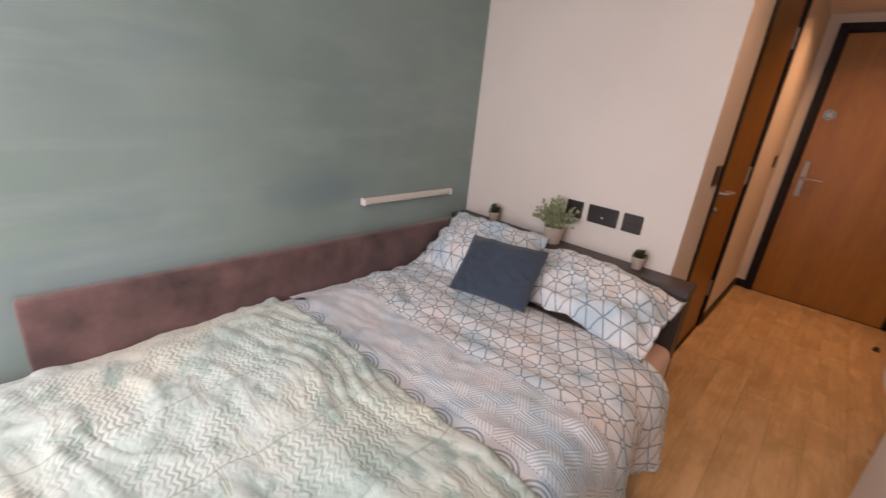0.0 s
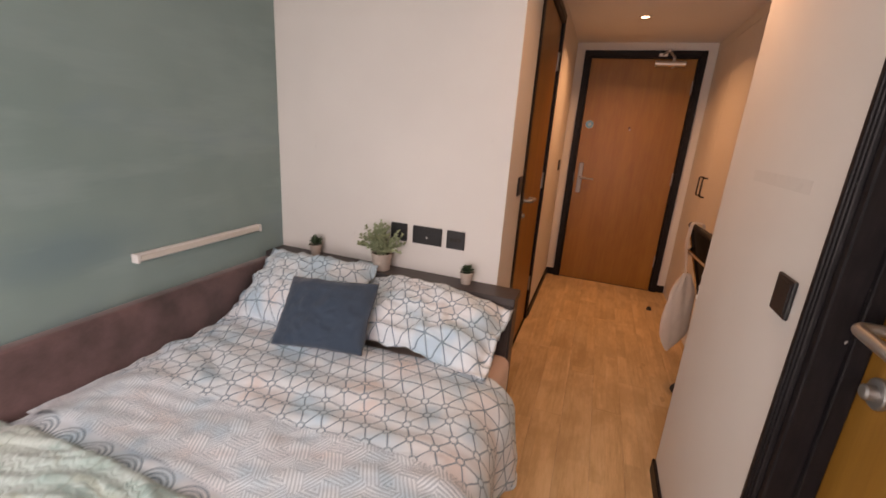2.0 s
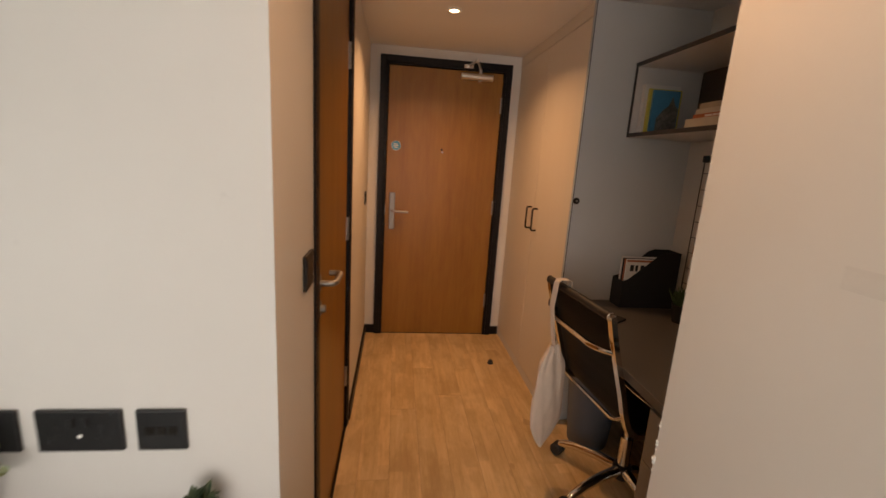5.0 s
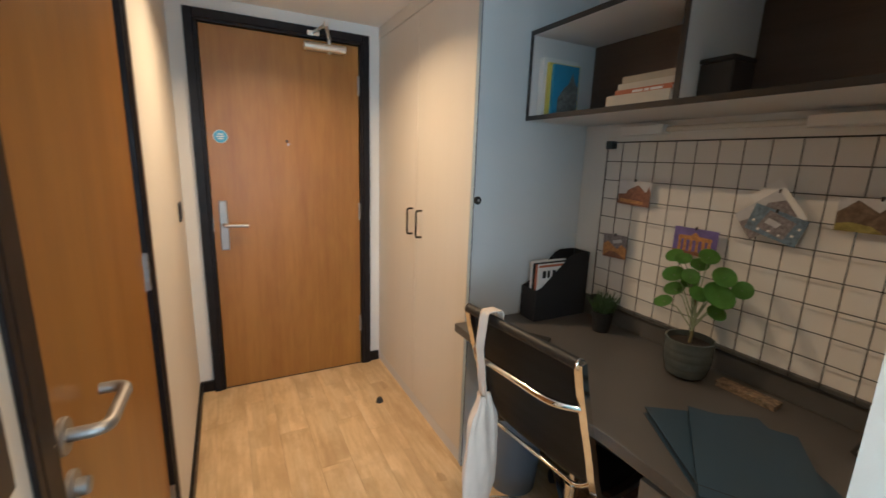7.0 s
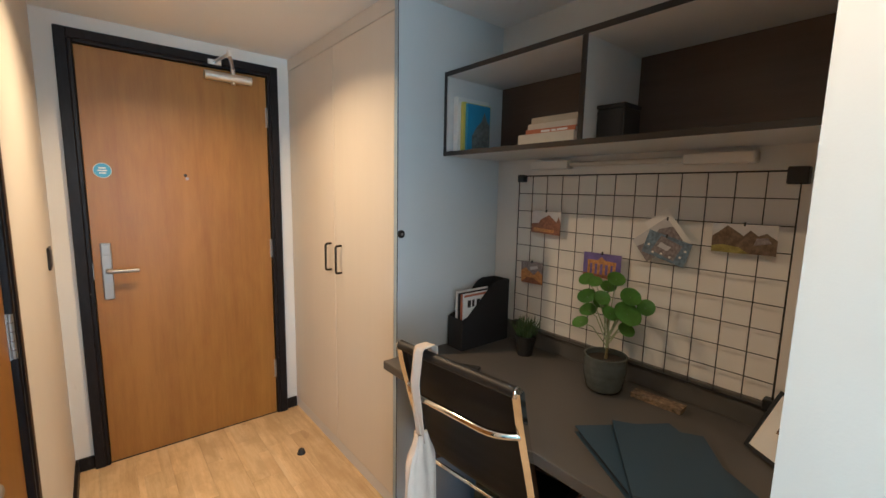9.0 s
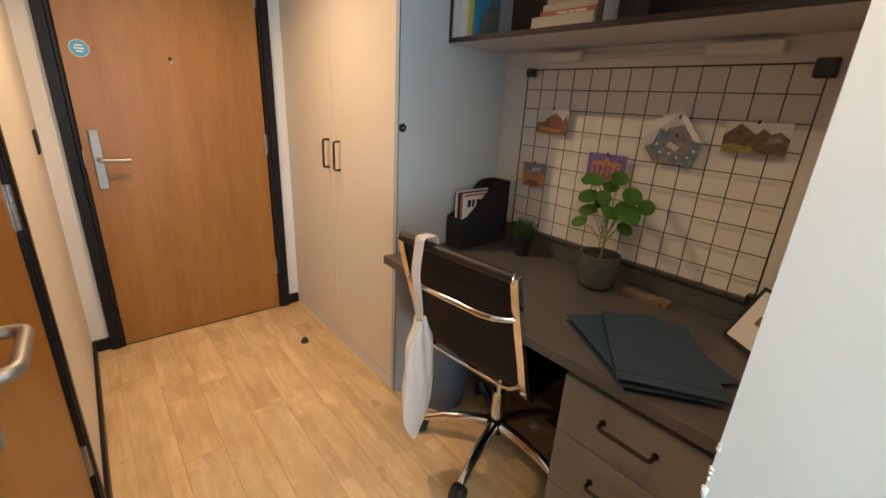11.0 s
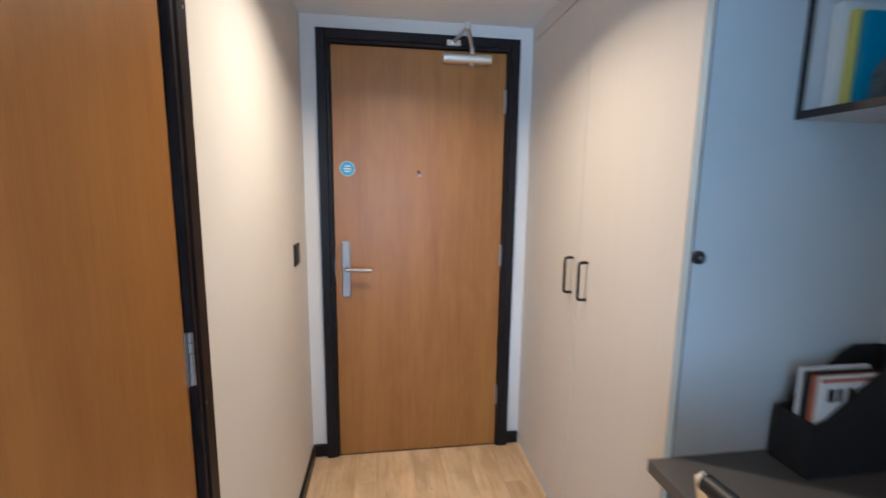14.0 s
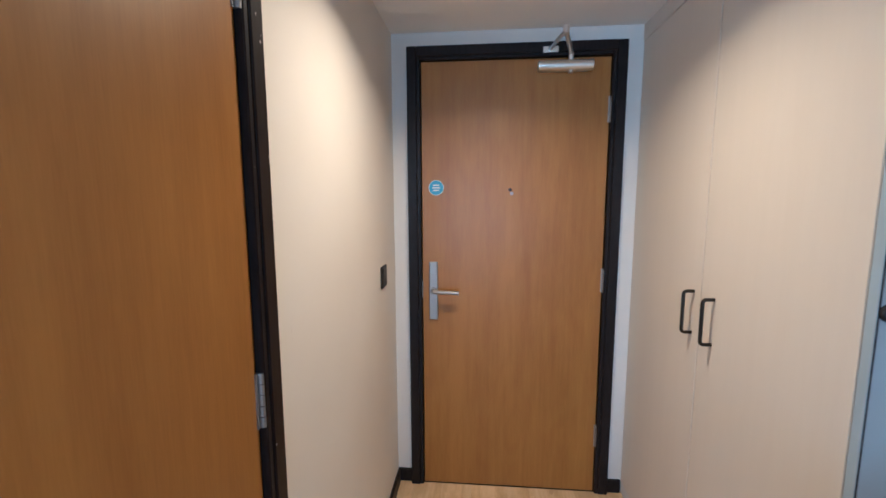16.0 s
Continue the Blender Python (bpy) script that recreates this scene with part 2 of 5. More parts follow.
def star_lines(n, p, a, w):
    """Mask of a star lattice: three families of lines and rings at their crossings."""
    h = a * math.sqrt(3) / 2
    lines = None
    for k in range(3):
        ang = radians(60 * k + 90)
        d = n.vec("DOT_PRODUCT", p, (math.cos(ang) / h, math.sin(ang) / h, 0))
        f = n.math("ABSOLUTE", n.math("SUBTRACT", n.math("FRACT", n.math("ADD", d, 0.5)), 0.5))
        lines = f if lines is None else n.math("MINIMUM", lines, f)
    line = n.math("LESS_THAN", n.math("MULTIPLY", lines, h), w)
    q = cell(n, p, a)[0]
    r = None
    for k in range(3):
        ang = radians(60 * k)
        d = n.math("ABSOLUTE", n.vec("DOT_PRODUCT", q, (math.cos(ang), math.sin(ang), 0)))
        r = d if r is None else n.math("MAXIMUM", r, d)
    ring = n.math("LESS_THAN", n.math("ABSOLUTE", n.math("SUBTRACT", r, a * 0.15)), w * 0.9)
    outside = n.math("GREATER_THAN", r, a * 0.15)
    knot = n.math("MAXIMUM", n.math("MULTIPLY", line, outside), ring)
    return line, knot


def cell(n, p, a):
    """Place within the nearest hexagonal cell of width a, and its distance from the middle."""
    s = Vector((a, a * math.sqrt(3), 1.0))
    one = n.vec("WRAP", p, tuple(s / 2), tuple(-s / 2))
    two = n.vec("WRAP", n.vec("ADD", p, tuple(s / 2)), tuple(s / 2), tuple(-s / 2))
    one, two = n.vec("MULTIPLY", one, (1, 1, 0)), n.vec("MULTIPLY", two, (1, 1, 0))
    l1, l2 = n.vec("LENGTH", one), n.vec("LENGTH", two)
    pick = n.math("LESS_THAN", l2, l1)
    mixer = n.add("ShaderNodeMix", data_type="VECTOR")
    n.put(mixer.inputs[0], pick), n.put(mixer.inputs[4], one), n.put(mixer.inputs[5], two)
    return mixer.outputs[1], n.math("MINIMUM", l1, l2)


def bed_linen(zones):
    """White printed cotton: grey-blue star lines; with zones, also a hatched band and a row of arches."""
    n = Nodes("printed_duvet_cotton" if zones else "printed_pillow_cotton")
    uv = n.add("ShaderNodeUVMap").outputs[0]
    wob = n.add("ShaderNodeTexNoise")
    wob.inputs["Scale"].default_value = 9.0
    n.put(wob.inputs["Vector"], uv)
    p = n.vec("ADD", uv, n.vec("MULTIPLY", n.vec("SUBTRACT", wob.outputs["Color"], (0.5, 0.5, 0.5)), (0.012, 0.012, 0)))
    wash = n.math("ADD", n.noise(uv, 5.0, 2.0), 0.02 if zones else 0.065)
    ground = n.ramp(wash, (0.34, (0.75, 0.715, 0.71)), (0.42, (0.73, 0.765, 0.795)), (0.55, (0.68, 0.77, 0.82)), (0.66, (0.48, 0.65, 0.75)))
    line, knot = star_lines(n, p, 0.072, 0.0025)
    v = n.split(uv)[1]
    open_net = n.math("GREATER_THAN", v, 1.335) if zones else n.math("LESS_THAN", v, -0.075)
    star = n.math("ADD", n.math("MULTIPLY", line, open_net), n.math("MULTIPLY", knot, n.math("SUBTRACT", 1.0, open_net)))
    ink = n.ramp(n.noise(uv, 26.0, 2.0), (0.35, (0.10, 0.185, 0.25)), (0.65, (0.20, 0.30, 0.37)))
    mask = n.math("MULTIPLY", star, 0.88)
    if not zones:
        stripe = n.math("MULTIPLY", n.math("GREATER_THAN", n.math("FRACT", n.math("DIVIDE", n.split(p)[0], 0.010)), 0.5), 0.45)
        band = n.math("GREATER_THAN", v, 0.172)
        mask = n.math("ADD", n.math("MULTIPLY", mask, n.math("SUBTRACT", 1.0, band)), n.math("MULTIPLY", stripe, band))
    else:
        q, r = cell(n, p, 0.105)
        x, y, _ = n.split(q)
        sector = n.math("FLOOR", n.math("DIVIDE", n.math("ADD", n.math("ARCTAN2", y, x), math.pi), 2 * math.pi / 3))
        th = n.math("ADD", n.math("MULTIPLY", sector, 2 * math.pi / 3), 0.5236)
        along = n.math("ADD", n.math("MULTIPLY", x, n.math("COSINE", th)), n.math("MULTIPLY", y, n.math("SINE", th)))
        hatch = n.math("MULTIPLY", n.math("GREATER_THAN", n.math("FRACT", n.math("DIVIDE", along, 0.0095)), 0.52), n.math("ADD", 0.40, n.math("MULTIPLY", sector, 0.12)))
        u = n.split(uv)[0]
        arch = n.vec("LENGTH", n.join(n.math("WRAP", u, 0.055, -0.055), n.math("SUBTRACT", v, 0.738)))
        arches = n.math("MULTIPLY", n.math("LESS_THAN", arch, 0.0535), n.math("GREATER_THAN", n.math("FRACT", n.math("DIVIDE", arch, 0.0134)), 0.52))
        edge = n.math("ADD", v, n.math("MULTIPLY", u, -0.03))
        is_star = n.math("GREATER_THAN", edge, 1.045)
        is_arch = n.math("LESS_THAN", v, 0.796)
        mask = n.math("ADD", n.math("MULTIPLY", mask, is_star), n.math("MULTIPLY", n.math("SUBTRACT", 1.0, is_star), n.math("ADD", n.math("MULTIPLY", hatch, n.math("SUBTRACT", 1.0, is_arch)), n.math("MULTIPLY", n.math("MULTIPLY", arches, 0.75), is_arch))))
    col = n.mix(mask, ground, ink)
    n.bump(n.math("ADD", n.noise(uv, 900.0, 2.0), n.math("MULTIPLY", n.noise(n.vec("MULTIPLY", uv, (1, 1.6, 1)), 24.0, 5.0, 0.6), 3.6)), 0.45, 0.0026)
    return n.done(col, 0.85, 0.0, 0.15)


def blanket_plush():
    n = Nodes("mint_embossed_plush")
    uv = n.add("ShaderNodeUVMap").outputs[0]
    u, v, _ = n.split(uv)
    warp = n.add("ShaderNodeTexNoise")
    warp.inputs["Scale"].default_value = 4.0
    n.put(warp.inputs["Vector"], uv)
    w = n.vec("ADD", uv, n.vec("MULTIPLY", n.vec("SUBTRACT", warp.outputs["Color"], (0.5, 0.5, 0.5)), (0.10, 0.10, 0)))
    wu, wv, _ = n.split(w)
    zig = n.math("MULTIPLY", n.math("SINE", n.math("MULTIPLY", wu, 2 * math.pi / 0.031)), 0.0042)
    wob = n.math("MULTIPLY", n.noise(uv, 12.0, 3.0), 0.040)
    rib = n.math("SINE", n.math("MULTIPLY", n.math("ADD", n.math("ADD", v, zig), wob), 2 * math.pi / 0.0165))
    big = n.noise(uv, 3.2, 4.0, 0.62)
    hue = n.noise(uv, 1.5, 2.0)
    fade = n.ramp(n.noise(uv, 5.5, 4.0, 0.65), (0.42, (0.06, 0.06, 0.06)), (0.62, (1, 1, 1)))
    fuzz = n.noise(uv, 380.0, 3.0)
    mint = n.ramp(big, (0.34, (0.27, 0.41, 0.385)), (0.46, (0.43, 0.56, 0.54)), (0.62, (0.50, 0.605, 0.585)))
    sand = n.ramp(big, (0.34, (0.35, 0.41, 0.33)), (0.46, (0.45, 0.49, 0.405)), (0.62, (0.49, 0.52, 0.43)))
    col = n.mix(n.ramp(hue, (0.47, (0, 0, 0)), (0.64, (0.85, 0.85, 0.85))), mint, sand)
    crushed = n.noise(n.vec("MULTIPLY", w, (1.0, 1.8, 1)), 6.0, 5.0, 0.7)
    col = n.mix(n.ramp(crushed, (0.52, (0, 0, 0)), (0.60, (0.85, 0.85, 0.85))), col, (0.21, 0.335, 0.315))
    # Shade in the creases is put into the colour, on top of the bump.
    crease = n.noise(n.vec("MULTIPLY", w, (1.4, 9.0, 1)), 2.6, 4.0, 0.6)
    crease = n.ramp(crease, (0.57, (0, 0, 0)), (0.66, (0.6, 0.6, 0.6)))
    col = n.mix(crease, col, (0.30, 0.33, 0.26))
    # Rib troughs are tinted darker to stand in for their shade.
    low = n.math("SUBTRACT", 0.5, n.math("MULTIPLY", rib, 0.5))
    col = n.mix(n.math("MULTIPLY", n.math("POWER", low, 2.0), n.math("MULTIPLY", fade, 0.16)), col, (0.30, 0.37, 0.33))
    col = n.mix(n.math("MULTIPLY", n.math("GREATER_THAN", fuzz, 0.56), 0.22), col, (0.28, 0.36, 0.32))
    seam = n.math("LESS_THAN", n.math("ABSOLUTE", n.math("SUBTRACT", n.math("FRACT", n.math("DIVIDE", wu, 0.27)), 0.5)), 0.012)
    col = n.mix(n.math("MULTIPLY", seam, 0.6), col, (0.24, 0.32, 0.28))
    height = n.math("ADD", n.math("MULTIPLY", rib, n.math("MULTIPLY", fade, 1.0)), n.math("ADD", n.math("MULTIPLY", fuzz, 0.6), n.math("ADD", n.math("MULTIPLY", seam, -1.6), n.math("ADD", n.math("MULTIPLY", crease, -2.0), n.math("MULTIPLY", crushed, -2.4)))))
    n.bump(height, 0.45, 0.0030)
    return n.done(col, 0.92, 0.0, 0.4)


def metal_brushed(name, colour, rough):
    return plain(name, colour, rough, 1.0, 0.06, 20.0, 500.0, 0.05)


def wall_paint():
    """White emulsion with roller texture, faint marks and rubbed patches."""
    n = Nodes("white_wall_paint")
    p = n.place()
    big, roll, fine = n.noise(p, 1.8, 3.0), n.noise(p, 90.0, 3.0), n.noise(p, 260.0, 2.0)
    col = n.ramp(big, (0.3, (0.690, 0.662, 0.622)), (0.7, (0.740, 0.712, 0.672)))
    scuff = n.noise(n.vec("MULTIPLY", p, (1.0, 1.0, 0.6)), 17.0, 3.0, 0.6)
    col = n.mix(n.ramp(scuff, (0.72, (0, 0, 0)), (0.80, (0.35, 0.35, 0.35))), col, (0.50, 0.47, 0.44))
    n.bump(n.math("ADD", roll, fine), 0.14, 0.0010)
    return n.done(col, n.math("ADD", 0.52, n.math("MULTIPLY", big, 0.2)))


WALL_WHITE = wall_paint()
CEIL_WHITE = plain("white_ceiling_paint", (0.80, 0.785, 0.765), 0.7, var=0.03, scale=2.0, grain=240.0, bump=0.08)
WALL_GREEN = wall_green()
BLACK_FRAME = scuffed_black()
BLACK_PLASTIC = plain("matt_black_plastic", (0.014, 0.014, 0.015), 0.38, var=0.2, scale=14.0, bump=0.05)
BLACK_CARD = plain("black_card", (0.012, 0.012, 0.014), 0.7, var=0.2)
DOOR_WOOD = wood("honey_oak_veneer", (0.242, 0.102, 0.013), (0.342, 0.160, 0.026), "z", 0.38, 14.0, 0.020)
STEEL = metal_brushed("satin_steel", (0.40, 0.385, 0.37), 0.50)
SILVER = metal_brushed("bright_silver_finish", (0.78, 0.77, 0.75), 0.34)
CHROME = metal_brushed("polished_chrome", (0.80, 0.79, 0.77), 0.10)
BRONZE = metal_brushed("dark_bronze", (0.05, 0.045, 0.04), 0.38)
CREAM_DOOR = wood("cream_laminate", (0.625, 0.575, 0.505), (0.65, 0.60, 0.53), "z", 0.5, 20.0)
PANEL_BLUE = plain("pale_blue_grey_laminate", (0.60, 0.62, 0.63), 0.5, var=0.03, scale=3.0, grain=260.0, bump=0.08)
EDGE_BLUE = plain("slate_blue_edge_band", (0.34, 0.42, 0.50), 0.5, var=0.04, scale=4.0, bump=0.08)
SHELF_GREY = plain("grey_laminate_shelf", (0.62, 0.61, 0.60), 0.5, var=0.04, scale=4.0, bump=0.08)
SHELF_EDGE = plain("black_brown_edging", (0.018, 0.014, 0.013), 0.45, var=0.15)
SHELF_BACK = wood("dark_brown_board", (0.070, 0.044, 0.030), (0.098, 0.064, 0.044), "y", 0.5)
DESK_TOP = plain("charcoal_desk_laminate", (0.085, 0.080, 0.076), 0.42, var=0.10, scale=10.0, grain=420.0, bump=0.12)
DRAWER_GREY = plain("taupe_grey_laminate", (0.17, 0.158, 0.145), 0.48, var=0.06, scale=5.0, grain=300.0, bump=0.1)
HEAD_GREY = plain("charcoal_brown_shelf_laminate", (0.055, 0.046, 0.046), 0.42, var=0.08, scale=6.0, bump=0.1)
VELVET = plain("mauve_brown_velvet", (0.108, 0.060, 0.058), 0.85, var=0.68, scale=7.0, grain=500.0, bump=0.3, sheen=0.3)
NAVY_CLOTH = plain("slate_blue_cotton", (0.029, 0.054, 0.086), 0.9, var=0.10, scale=9.0, grain=700.0, bump=0.4, sheen=0.25)
SHEET_CLOTH = plain("peach_cotton_sheet", (0.62, 0.46, 0.38), 0.9, var=0.05, scale=8.0, grain=600.0, bump=0.25, sheen=0.2)
DUVET = bed_linen(True)
LINEN = bed_linen(False)
BLANKET = blanket_plush()
CANVAS = plain("natural_cotton_canvas", (0.66, 0.57, 0.49), 0.92, var=0.06, scale=18.0, grain=800.0, bump=0.4, sheen=0.2)
MESH_BLACK = plain("black_mesh_leather", (0.012, 0.011, 0.011), 0.5, var=0.25, scale=20.0, grain=350.0, bump=0.3)
WHITE_PLASTIC = plain("white_plastic", (0.72, 0.70, 0.67), 0.4, var=0.03, bump=0.04)
DIFFUSER = plain("frosted_diffuser", (0.60, 0.56, 0.50), 0.5, var=0.03, bump=0.04)
POT_CLAY = plain("pale_stoneware", (0.43, 0.36, 0.31), 0.75, var=0.10, scale=40.0, grain=400.0, bump=0.3)
POT_GLAZE = plain("grey_green_glaze", (0.085, 0.095, 0.090), 0.22, var=0.25, scale=18.0, bump=0.2)
SOIL = plain("dark_soil", (0.022, 0.016, 0.012), 0.95, var=0.4, scale=60.0, bump=0.8)
LEAF_GREEN = plain("glossy_green_leaf", (0.135, 0.31, 0.06), 0.34, var=0.25, scale=25.0, bump=0.15)
LEAF_SAGE = plain("sage_green_leaf", (0.27, 0.32, 0.19), 0.6, var=0.35, scale=30.0, bump=0.15)
STEM_BROWN = plain("brown_green_stem", (0.16, 0.14, 0.065), 0.6, var=0.25, scale=40.0, bump=0.15)
LEAF_DARK = plain("dark_succulent_leaf", (0.050, 0.085, 0.045), 0.5, var=0.4, scale=60.0, bump=0.15)
FOLDER = plain("slate_teal_card", (0.026, 0.052, 0.086), 0.55, var=0.08, scale=8.0, grain=500.0, bump=0.15)
PAPER = plain("white_paper", (0.74, 0.72, 0.69), 0.7, var=0.03, bump=0.05)
CREAM_PAPER = plain("cream_book_cloth", (0.55, 0.49, 0.40), 0.75, var=0.08, scale=20.0, bump=0.15)
TAN_BOOK = plain("tan_book_cloth", (0.44, 0.37, 0.27), 0.75, var=0.10, scale=20.0, bump=0.15)
ORANGE_CLOTH = plain("rust_orange_cover", (0.42, 0.13, 0.06), 0.6, var=0.08)
YELLOW_CARD = plain("yellow_cover", (0.62, 0.52, 0.10), 0.5, var=0.06)
BLUE_COVER = plain("bright_blue_cover", (0.05, 0.24, 0.42), 0.35, var=0.10, scale=30.0)
SIGN_BLUE = plain("blue_sign_vinyl", (0.06, 0.30, 0.52), 0.35, var=0.05)
BIN_BLUE = plain("grey_blue_plastic", (0.10, 0.13, 0.17), 0.45, var=0.06)
BROWN_BOARD = plain("dark_red_brown_board", (0.045, 0.020, 0.014), 0.45, var=0.15)
RUBBER = plain("black_rubber", (0.02, 0.02, 0.021), 0.6, var=0.15)
TAN_PATTERN = plain("tan_printed_card", (0.20, 0.145, 0.095), 0.5, var=0.85, scale=80.0)
SCAR = plain("rubbed_wall_patch", (0.675, 0.648, 0.608), 0.62, var=0.05, scale=30.0)
SUBFLOOR = plain("dark_underlay", (0.10, 0.065, 0.04), 0.9)
PLANK = plank_wood()


def glowing(name, colour, strength):
    n = Nodes(name)
    n.bsdf.inputs["Emission Color"].default_value = (*colour, 1)
    n.bsdf.inputs["Emission Strength"].default_value = strength
    return n.done(colour, 0.4)


def clear_glass():
    n = Nodes("window_glass")
    n.bsdf.inputs["Transmission Weight"].default_value = 1.0
    n.bsdf.inputs["IOR"].default_value = 1.45
    return n.done((0.95, 0.97, 0.97), 0.02)


LED = glowing("warm_led", (1.0, 0.72, 0.42), 14.0)
GLASS = clear_glass()

# ---- structure ----
LEFT, RIGHT, GREEN, HEAD, ENTRY, NICHE, PIER = -0.245, 0.527, -1.436, 1.98, 4.435, 1.435, 1.935
T = 0.12


def wall(name, label, material, *boxes):
    bm = bmesh.new()
    for b in boxes:
        box(*b, bm=bm)
    return solo(name, bm, material, label, "wall", "structure")


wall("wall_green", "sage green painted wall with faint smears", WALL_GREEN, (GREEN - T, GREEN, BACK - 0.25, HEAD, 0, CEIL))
wall("wall_head", "white painted wall behind the bed's head", WALL_WHITE, (GREEN - T, LEFT, HEAD, HEAD + T, 0, CEIL))
wall("wall_corridor", "cream white corridor wall with a door opening", WALL_WHITE,
     (LEFT - T, LEFT, HEAD + T, 2.358, 0, CEIL), (LEFT - T, LEFT, 3.262, ENTRY, 0, CEIL), (LEFT - T, LEFT, 2.358, 3.262, 2.10, CEIL))
wall("wall_entry", "white painted wall round the entrance door", WALL_WHITE,
     (LEFT - T, -0.172, ENTRY, ENTRY + T, 0, CEIL), (0.783, NICHE + T, ENTRY, ENTRY + T, 0, CEIL), (-0.172, 0.783, ENTRY, ENTRY + T, 2.10, CEIL))
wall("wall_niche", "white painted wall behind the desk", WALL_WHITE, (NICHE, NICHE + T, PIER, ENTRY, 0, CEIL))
wall("wall_pier", "white painted wall end beside the desk", WALL_WHITE, (RIGHT, NICHE + T, PIER - T, PIER, 0, CEIL))
wall("wall_right", "white painted wall with a dark-framed door", WALL_WHITE,
     (RIGHT, RIGHT + T, BACK - 0.25, 0.312, 0, CEIL), (RIGHT, RIGHT + T, 1.142, PIER - T, 0, CEIL), (RIGHT, RIGHT + T, 0.312, 1.142, 2.10, CEIL))
rnd = random.Random(21)
bm = bmesh.new()
for k in range(9):
    lumps = bmesh.ops.create_icosphere(bm, subdivisions=2, radius=1.0)["verts"]
    at, size = Vector((RIGHT + 0.001, PIER - 0.001, 0.79 + 0.014 * k + rnd.uniform(-0.006, 0.006))), rnd.uniform(0.003, 0.0065)
    for v in lumps:
        v.co = at + v.co * size * (1 + 0.5 * noise.noise(v.co * 1.7 + at * 30)) * (1.0 if k % 3 else 0.6)
solo("plaster_chip", bm, PAPER, "chipped white plaster along the wall corner", "wall mark", "structure", 60)
wall("wall_window", "white painted window wall", WALL_WHITE,
     (GREEN, WIN[0], BACK - 0.25, BACK, 0, CEIL), (WIN[1], RIGHT, BACK - 0.25, BACK, 0, CEIL),
     (WIN[0], WIN[1], BACK - 0.25, BACK, 0, WIN[2]), (WIN[0], WIN[1], BACK - 0.25, BACK, WIN[3], CEIL))
solo("ceiling", box(GREEN - T, NICHE + T, BACK - 0.25, ENTRY + T, CEIL, CEIL + 0.12), CEIL_WHITE, "plain white painted ceiling", "ceiling", "structure")
floor = solo("floor", box(GREEN - T, NICHE + T, BACK - 0.25, ENTRY + T, -0.10, -0.005), SUBFLOOR, "warm oak plank floor", "floor", "structure")
BASE[floor] = Vector((0, 0, 0))

# window behind the camera
win = thing("window_1", ((WIN[0] + WIN[1]) / 2, BACK - 0.12, WIN[2]), "white framed two-pane window letting in daylight", "window")
win["kind"] = "structure"
bm = bmesh.new()
for b in ((WIN[0], WIN[0] + 0.05, WIN[2], WIN[3]), (WIN[1] - 0.05, WIN[1], WIN[2], WIN[3]), (WIN[0] + 0.05, WIN[1] - 0.05, WIN[2], WIN[2] + 0.05),
          (WIN[0] + 0.05, WIN[1] - 0.05, WIN[3] - 0.05, WIN[3]), (-0.5, -0.45, WIN[2] + 0.05, WIN[3] - 0.05)):
    box(b[0], b[1], BACK - 0.15, BACK - 0.09, b[2], b[3], 0.004, bm)
part("window_frame", bm, WHITE_PLASTIC, win)
for a, b in ((WIN[0] + 0.05, -0.5), (-0.45, WIN[1] - 0.05)):
    pane = part("pane", box(a, b, BACK - 0.124, BACK - 0.118, WIN[2] + 0.05, WIN[3] - 0.05), GLASS, win)
    pane.visible_shadow = False
part("window_sill", box(WIN[0], WIN[1], BACK - 0.089, BACK + 0.03, WIN[2] - 0.0, WIN[2] + 0.02, 0.004), WHITE_PLASTIC, win)


# skirting
def skirting(x0, x1, y0, y1, h=0.068):
    solo("baseboard", box(x0, x1, y0, y1, 0, h, 0.004), BLACK_FRAME, "black painted skirting board", "skirting", "structure")


skirting(LEFT, LEFT + 0.014, HEAD + 0.001, 2.340)
skirting(LEFT, LEFT + 0.014, 3.262, ENTRY - 0.015)
skirting(LEFT, -0.172, ENTRY - 0.014, ENTRY)
skirting(0.783, 0.850, ENTRY - 0.014, ENTRY)
skirting(RIGHT - 0.014, RIGHT, 1.142, PIER)
skirting(RIGHT - 0.014, RIGHT, BACK, 0.312)
skirting(GREEN + 0.001, RIGHT - 0.015, BACK, BACK + 0.014)
skirting(GREEN, GREEN + 0.014, BACK + 0.015, -0.02)


